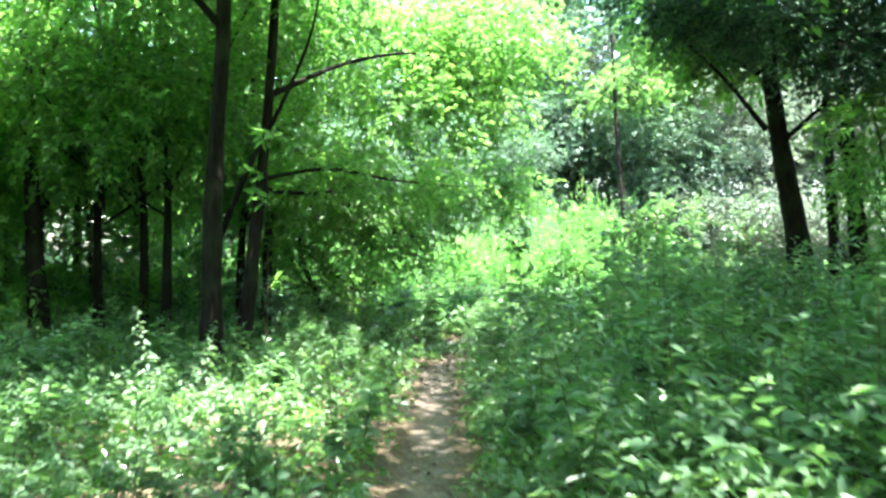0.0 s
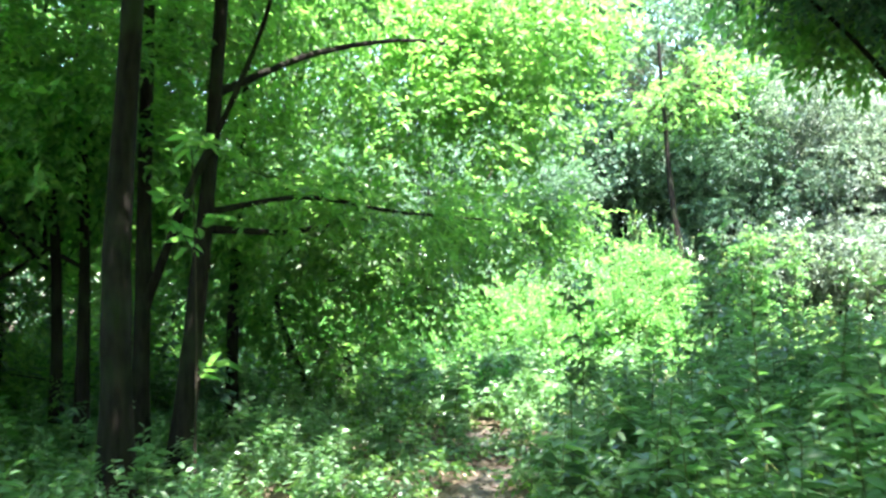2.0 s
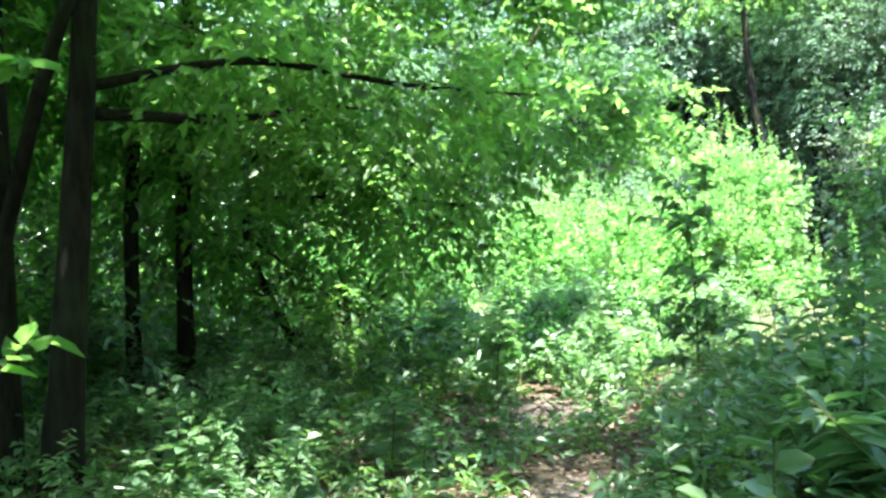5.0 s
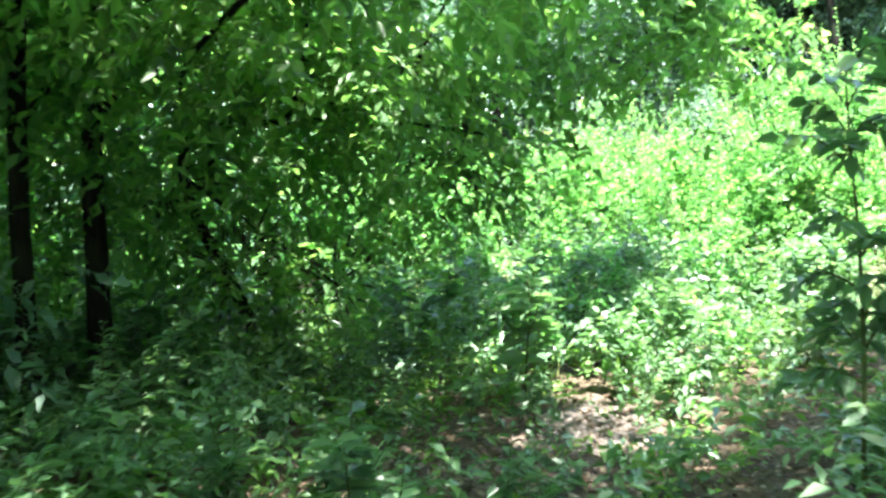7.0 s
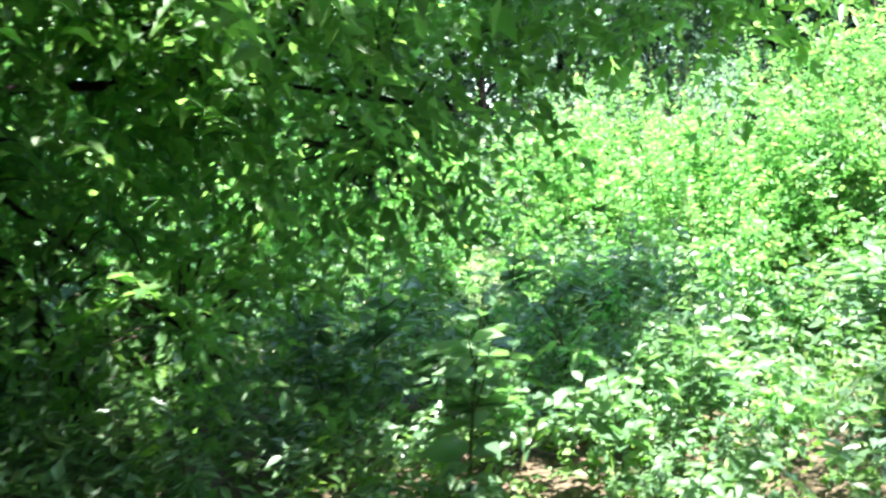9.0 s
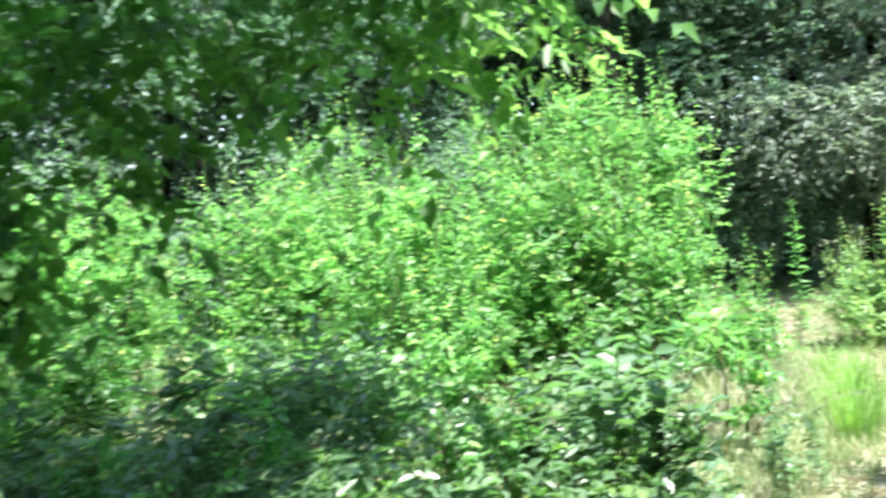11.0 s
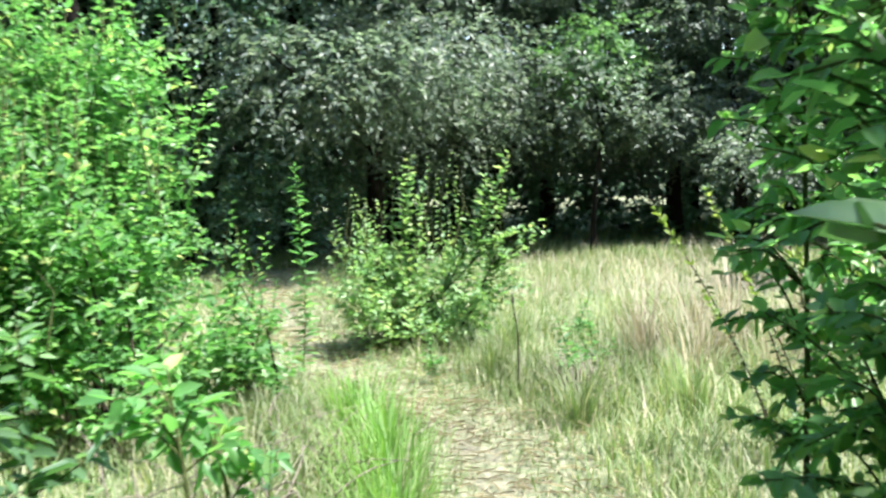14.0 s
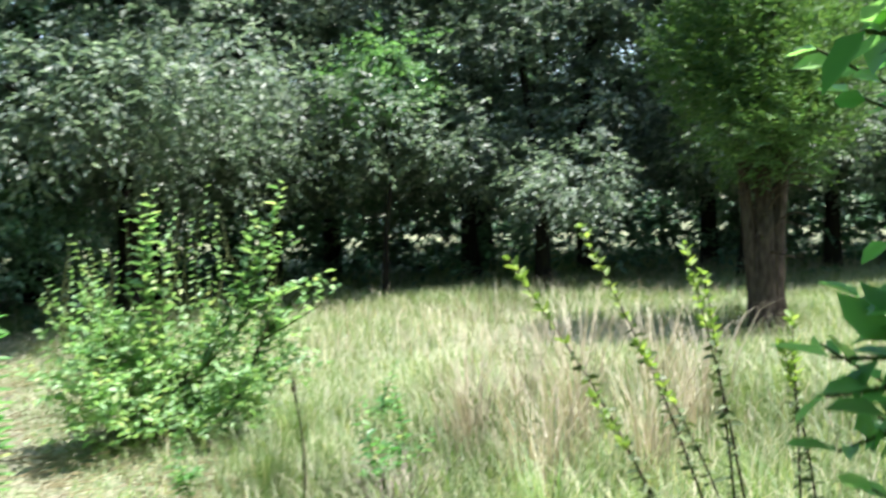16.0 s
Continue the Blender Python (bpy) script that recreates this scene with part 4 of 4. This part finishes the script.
# dead leaves on the path and under the spreading tree
def litter(n, seed):
    g = np.random.default_rng(seed)
    i = g.integers(0, len(TRAIL), n)
    x = TRAIL[i, 0] + g.normal(0, 0.45, n)
    y = TRAIL[i, 1] + g.normal(0, 0.4, n)
    m = n // 2
    x[:m], y[:m] = g.normal(-0.4, 1.0, m), g.normal(15.4, 0.9, m)
    keep = meadow_share(x, y) < 0.5
    x, y = x[keep], y[keep]
    pos = np.stack([x, y, ground_height(x, y) + g.uniform(0.004, 0.02, len(x))], -1)
    L = g.uniform(0.03, 0.065, len(x))
    ang = g.uniform(0, 6.28, len(x))
    v, f = blades(pos, np.stack([np.cos(ang), np.sin(ang), g.normal(0, 0.25, len(x))], -1), np.array([0, 0, 1.0]) + g.normal(0, 0.3, (len(x), 3)), L, L * 0.55, 0.15, -0.1)
    tagged(new("leaf_litter", mesh_from("leaf_litter", v, [f], M_LITTER)), "dry brown fallen leaves on the path", "leaf litter", kind="stuff")


litter(8000, 3)


# ---------------------------------------------------------------- the clearing's grass
def grass_arrays(g, x, y, h, lean=0.75):
    """Bent blades at the places given."""
    n = len(x)
    ang = g.uniform(0, 6.28, n)
    d = np.stack([np.cos(ang), np.sin(ang), np.zeros(n)], -1)
    side = np.stack([-np.sin(ang), np.cos(ang), np.zeros(n)], -1)
    b = np.stack([x, y, ground_height(x, y) - 0.01], -1)
    le = (lean * g.uniform(0.2, 1.4, n) * h)[:, None]
    w = (0.002 + 0.003 * g.uniform(0, 1, n))[:, None]
    up = np.array([0, 0, 1.0])
    p1 = b + up * (h * 0.6)[:, None] + d * le * 0.3
    p2 = b + up * (h * 0.9)[:, None] + d * le
    v = np.stack([b - side * w, b + side * w, p1 + side * w * 0.8, p1 - side * w * 0.8, p2], 1)
    base = np.arange(n)[:, None, None] * 5
    q = (base + np.array([[0, 1, 2, 3]])).reshape(-1, 4)
    tr = (base + np.array([[3, 2, 4]])).reshape(-1, 3)
    return v.reshape(-1, 3), [q, tr]


def meadow_grass(n, name, label, material, seed, hr, rule, box):
    g = np.random.default_rng(seed)
    x, y = g.uniform(box[0], box[1], n), g.uniform(box[2], box[3], n)
    keep = rule(x, y, g)
    x, y = x[keep], y[keep]
    d = trail_distance(x, y)
    h = g.uniform(hr[0], hr[1], len(x)) * (0.75 + 0.45 * ripple(np.stack([x, y, x * 0], -1), 1.3, seed)) * np.clip(0.25 + d * 0.8, 0.25, 1)
    v, f = grass_arrays(g, x, y, np.maximum(h, 0.05))
    tagged(new(name, mesh_from(name, v, f, material)), label, "grass", kind="stuff")


meadow_grass(185000, "meadow_grass", "sunlit green meadow grass in the clearing", M_GRASS, 61, (0.1, 0.34),
             lambda x, y, g: (meadow_share(x, y) > g.uniform(0.2, 1, len(x))) & (trail_distance(x, y) > 0.5 * g.uniform(0, 1, len(x)) ** 0.5), (-3, 19, 16, 30))
meadow_grass(22000, "dry_grass", "straw-coloured dry grass in the clearing", M_STRAW, 62, (0.12, 0.48),
             lambda x, y, g: (meadow_share(x, y) > g.uniform(0.3, 1, len(x))) & (ripple(np.stack([x, y, x * 0], -1), 0.9, 5) + 0.3 * g.normal(0, 1, len(x)) > 0.1) & (trail_distance(x, y) > 0.25), (3.5, 19, 17, 30))


def thatch(n, seed):
    """Flat dead straw lying on the trodden line."""
    g = np.random.default_rng(seed)
    i = g.integers(0, len(TRAIL), n)
    x, y = TRAIL[i, 0] + g.normal(0, 0.55, n), TRAIL[i, 1] + g.normal(0, 0.4, n)
    keep = meadow_share(x, y) > 0.4
    x, y = x[keep], y[keep]
    m = len(x)
    ang, L = g.uniform(0, 6.28, m), g.uniform(0.06, 0.22, m)
    pos = np.stack([x, y, ground_height(x, y) + g.uniform(0.004, 0.05, m)], -1)
    v, f = blades(pos, np.stack([np.cos(ang), np.sin(ang), g.normal(0, 0.15, m)], -1), np.array([0, 0, 1.0]) + g.normal(0, 0.4, (m, 3)), L, np.full(m, 0.0042), 0.2, 0.1, oval=False)
    tagged(new("thatch", mesh_from("thatch", v, [f], M_STRAW)), "flattened pale straw on the clearing's path", "grass", kind="stuff")


thatch(17000, 63)
meadow_grass(30000, "short_grass", "short trodden green grass on the path", M_GRASS, 64, (0.1, 0.3),
             lambda x, y, g: (meadow_share(x, y) > 0.4) & (trail_distance(x, y) < 1.0) & (trail_distance(x, y) > 0.1), (2.5, 8, 17, 28))


meadow_grass(34000, "meadow_grass", "mixed green and dry grass at the wood's mouth", M_GRASS, 65, (0.1, 0.36),
             lambda x, y, g: (meadow_share(x, y) > 0.25) & (trail_distance(x, y) > 0.35 + 0.3 * g.uniform(0, 1, len(x))), (3.4, 9.5, 17.5, 22.5))


def grass_clump(g, n, h, material, label, name="grass_clump"):
    t = thing(name, (0, 0, 0), label, "grass clump")
    ang, r = g.uniform(0, 6.28, n), np.abs(g.normal(0, 0.12, n))
    b = np.stack([np.cos(ang) * r, np.sin(ang) * r, np.full(n, -0.01)], -1)
    d = unit(b * [1, 1, 0] + g.normal(0, 0.06, (n, 3)) * [1, 1, 0])
    side = np.stack([-d[:, 1], d[:, 0], np.zeros(n)], -1)
    H = h * g.uniform(0.5, 1.1, n)[:, None]
    le = H * g.uniform(0.1, 0.8, (n, 1))
    w = 0.0026
    up = np.array([0, 0, 1.0])
    p = [b, b + up * H * 0.5 + d * le * 0.2, b + up * H * 0.85 + d * le * 0.6, b + up * H * 0.92 + d * le * 1.1]
    v = np.stack([p[0] - side * w, p[0] + side * w, p[1] + side * w, p[1] - side * w, p[2] + side * w * .7, p[2] - side * w * .7, p[3]], 1)
    base = np.arange(n)[:, None, None] * 7
    q = (base + np.array([[0, 1, 2, 3], [3, 2, 4, 5]])).reshape(-1, 4)
    tr = (base + np.array([[5, 4, 6]])).reshape(-1, 3)
    stuff_part("blade_mass", mesh_from("blade_mass", v.reshape(-1, 3), [q, tr], material), t)
    return t


g = np.random.default_rng(71)
placed(grass_clump(g, 110, 0.8, M_STRAW, "tall arching clump of pale dry grass"), [(6.55, 21.0, 1.0), (6.9, 20.7, 0.95), (7.2, 21.3, 1.0), (6.8, 21.7, 0.9), (7.7, 20.9, 0.95), (7.6, 22.0, 0.8), (8.4, 21.6, 0.9)], g)
placed(grass_clump(g, 220, 0.42, M_TUFT, "bright green tuft of grass beside the path"), [(4.1, 20.6, 1.0), (4.35, 21.0, 1.0), (4.5, 21.5, 1.1), (3.9, 20.2, 0.9)], g)
placed(grass_clump(g, 160, 0.45, M_GRASS, "loose tuft of green and straw grass"), [(6.0, 20.6, 0.9), (6.4, 22.6, 1.0), (5.9, 22.2, 0.8), (7.9, 23.0, 0.9), (8.6, 20.4, 0.9), (5.5, 20.9, 0.8)], g)


# single plants in the clearing
def stalk(at, h):
    t = thing("dead_stalk", at, "thin dark dead weed stalk standing in the grass", "weed")
    part("stem", limb_mesh("stem", [(0, 0, -0.03), (0.01, 0, h * 0.5), (-0.01, 0.02, h * 0.9)], 0.006, 0.004, M_TWIG, 5, 5, 0.1, 3), t)
    part("seed_head", limb_mesh("seed_head", [(-0.01, 0.02, h * 0.9), (-0.012, 0.022, h * 0.95), (-0.014, 0.02, h)], 0.011, 0.004, M_TWIG, 6, 4, 0.25, 4), t)


stalk((5.75, 21.75, 0), 0.62)
g = np.random.default_rng(95)
spire = set_at(weed(g, 1.45, 0.1, 0.28, 110, "tall spire-like weed beside the bush", "tall_weed", M_BUSH, 0.02, 0.1, 0), 4.9, 22.98)
tuft = set_at(grass_clump(g, 160, 0.32, M_DEAD, "grey dead grass tussock", "dead_tussock"), 5.95, 21.35)
placed(weed(g, 0.5, 0.06, 0.5, 34, "yellow-green leafy weed in the grass", "leafy_weed", M_BUSH, 0.15, 0.15, 5), [(6.05, 21.5, 1.0), (6.3, 21.7, 0.9), (6.9, 22.5, 0.9), (5.6, 22.4, 0.7), (5.2, 24.2, 1.0)], g)


def wand(g, lean):
    """One arching wand set close with small upright leaves."""
    t = thing("wand_plant", (0, 0, 0), "slender arching wand lined with small leaves", "weed")
    top = np.array(lean, float)
    line = smooth_line([(0, 0, -0.03), top * 0.5 + [0, 0, 0.08], top], 9)
    part("stem", limb_mesh("stem", [(0, 0, -0.03), top * 0.5 + [0, 0, 0.08], top], 0.006, 0.002, M_TWIG, 5, 9), t)
    tan = unit(top)
    for name, low, high, n, rise, material in (("old_leaves", 0.15, 0.72, 56, 0.05, M_WAND_OLD), ("young_leaves", 0.72, 1.0, 34, 0.9, M_WAND_NEW)):
        i = np.sort(g.uniform(low, high, n)) * (len(line) - 1)
        i0 = np.minimum(i.astype(int), len(line) - 2)
        pos = line[i0] + (line[i0 + 1] - line[i0]) * (i - i0)[:, None]
        ang = np.arange(n) * 2.4
        ax = np.stack([np.cos(ang), np.sin(ang), g.normal(-0.1, 0.25, n)], -1) * 0.8 + tan * rise
        L = g.uniform(0.022, 0.045, n)
        v, f = blades(pos, ax, g.normal(0, 0.6, (n, 3)) + [0, 0, 1], L, L * 0.5)
        part(name, mesh_from(name, v, [f], material), t)
    return t


g = np.random.default_rng(97)
for x, y, l in ((5.75, 19.75, (-0.42, 0.45, 1.2)), (5.85, 19.7, (-0.32, 0.38, 1.28)), (5.95, 19.7, (-0.12, 0.2, 1.2)), (6.0, 19.8, (-0.05, 0.1, 1.1)), (5.8, 19.6, (-0.25, 0.3, 0.95)),
                (6.1, 19.65, (0.05, 0.05, 0.95)), (6.2, 19.6, (-0.08, 0.12, 0.85)), (5.65, 19.7, (-0.2, 0.3, 0.8))):
    set_at(wand(g, l), x, y)


# broad-leaved saplings that reach over the path
def broad_sapling(g, h, leaf, twigs, label, reach=0.5, way=None, material=M_WEED, bark=M_STEM):
    t = thing("broadleaf_sapling", (0, 0, 0), label, "sapling")
    line = smooth_line([(0, 0, -0.05), (0.03, 0.02, h * 0.5), (0.0, 0.05, h)], 8)
    tubes, leaves = [tube(line, np.linspace(0.011, 0.004, len(line)), 6)], []
    for k in range(twigs):
        a = line[int(len(line) * g.uniform(0.3, 0.98))]
        ang = g.uniform(0, 6.28) if way is None else way + g.normal(0, 0.7)
        e = a + np.array([math.cos(ang), math.sin(ang), g.uniform(0.0, 1.0)]) * reach * g.uniform(0.4, 1.2)
        l2 = smooth_line([a, (a + e) / 2 + [0, 0, 0.05], e], 5)
        tubes.append(tube(l2, np.linspace(0.005, 0.002, len(l2)), 4))
        n = 13
        i = np.linspace(0.15, 1, n) * (len(l2) - 1)
        i0 = np.minimum(i.astype(int), len(l2) - 2)
        pos = l2[i0] + (l2[i0 + 1] - l2[i0]) * (i - i0)[:, None]
        d = unit(e - a)
        sd = unit(np.cross(d, [0, 0, 1.0]))
        sg = np.where(np.arange(n) % 2 == 0, 1.0, -1.0)[:, None]
        L = leaf * g.uniform(0.65, 1.2, n)
        leaves.append(blades(pos, d * 0.6 + sd * sg * 0.8 + [0, 0, -0.3] + g.normal(0, 0.45, (n, 3)), np.array([0, 0, 1.0]) + g.normal(0, 0.5, (n, 3)), L, L * 0.5, 0.2, 0.22))
    v, fs = join_arrays(leaves)
    part("leaves", mesh_from("leaves", v, fs, material), t)
    stem = part("stem", mesh_from("stem", tubes[0][0], [tubes[0][1]], bark, True), t)
    for v, f in tubes[1:]:
        part("twig", mesh_from("twig", v, [f], bark, True), stem)
    return t


g = np.random.default_rng(101)
SL = "broad-leaved green sapling leaning over the path"
set_at(broad_sapling(g, 1.15, 0.11, 16, SL, 0.33), 2.95, 17.2)
set_at(broad_sapling(g, 2.2, 0.062, 80, SL, 0.36, None, M_BUSH), 3.35, 17.7)
set_at(broad_sapling(g, 2.2, 0.055, 90, SL, 0.34, None, M_BUSH), 4.52, 18.5)
set_at(broad_sapling(g, 2.3, 0.06, 120, SL, 0.3, None, M_BUSH), 3.8, 18.05)
set_at(broad_sapling(g, 2.25, 0.058, 110, SL, 0.2, None, M_BUSH), 4.05, 18.47)
set_at(broad_sapling(g, 2.1, 0.08, 30, SL, 0.5), 5.3, 18.0)
set_at(broad_sapling(g, 1.8, 0.12, 14, SL, 0.5), 2.6, 14.1)
set_at(broad_sapling(g, 1.9, 0.09, 26, SL, 0.45), 2.55, 15.2)
set_at(broad_sapling(g, 1.75, 0.1, 22, SL, 0.22), 1.06, 14.3)
set_at(broad_sapling(g, 2.9, 0.15, 6, "tall sapling with few very large yellow-green leaves", 0.35, None, M_CANOPY, M_TWIG), -2.05, 11.75)
# single tall weeds that stand out beside the path, sky glint painted into their leaves
tall = [(1.75, 9.6, 0.9), (2.0, 9.2, 0.95), (2.7, 9.8, 1.1), (1.6, 10.4, 0.9), (1.9, 11.2, 1.0), (-2.45, 8.7, 0.85), (-2.1, 8.9, 0.6), (2.15, 10.6, 1.15), (2.4, 10.9, 1.2), (2.6, 10.5, 1.1), (2.3, 10.2, 1.0)]
for x, y, k in tall:
    set_at(weed(g, 1.2, 0.13, 0.3, 60, "tall weed with long drooping leaves, sky glint painted pale", "tall_weed", M_GLINT_WEED, 0.08, 0.4, 2), x, y, g.uniform(0, 360), k)


# dead sticks and dry stalks heaped at the foot of the thicket
def dead_brush(g, n, r, h):
    t = thing("dead_brush", (0, 0, 0), "tangle of grey dead sticks and dry stalks", "brush")
    for _ in range(n):
        a, b = g.uniform(0, 6.28), g.uniform(0, 6.28)
        p = np.array([math.cos(a) * r * g.uniform(0, 1), math.sin(a) * r * g.uniform(0, 1), -0.02])
        e = p + np.array([math.cos(b), math.sin(b), 0]) * g.uniform(0.2, 0.7) + [0, 0, g.uniform(0.05, h)]
        part("stick", limb_mesh("stick", [p, (p + e) / 2 + [g.normal(0, 0.06), g.normal(0, 0.06), h * 0.25], e], g.uniform(0.004, 0.009), 0.002, M_DEAD, 4, 3), t)
    return t


g = np.random.default_rng(131)
placed(dead_brush(g, 34, 0.45, 0.4), [(3.3, 20.7, 1.0), (2.6, 20.5, 0.9), (3.9, 21.2, 1.0), (1.6, 20.4, 0.9), (5.95, 21.4, 0.5), (4.7, 22.3, 0.6)], g)

# bright young plants in front of the dead brush
g = np.random.default_rng(137)
for x, y, h in ((2.95, 19.9, 0.75), (3.2, 20.2, 0.55), (2.2, 19.7, 0.6), (1.5, 19.4, 0.55), (0.5, 17.6, 0.45), (0.9, 17.9, 0.5), (0.2, 18.2, 0.55), (1.2, 18.5, 0.55), (0.6, 18.8, 0.6), (-0.2, 18.6, 0.55),
                (0.0, 17.5, 0.4), (1.5, 18.9, 0.5), (0.9, 19.5, 0.6), (0.2, 19.4, 0.6), (1.1, 17.5, 0.35), (-0.4, 17.9, 0.45)):
    set_at(broad_sapling(g, h, 0.1 if y > 19.6 else 0.07, 9 if y > 19.6 else 13, "young bright green broad-leaved plant before the thicket", 0.22, None, M_BUSH), x, y)
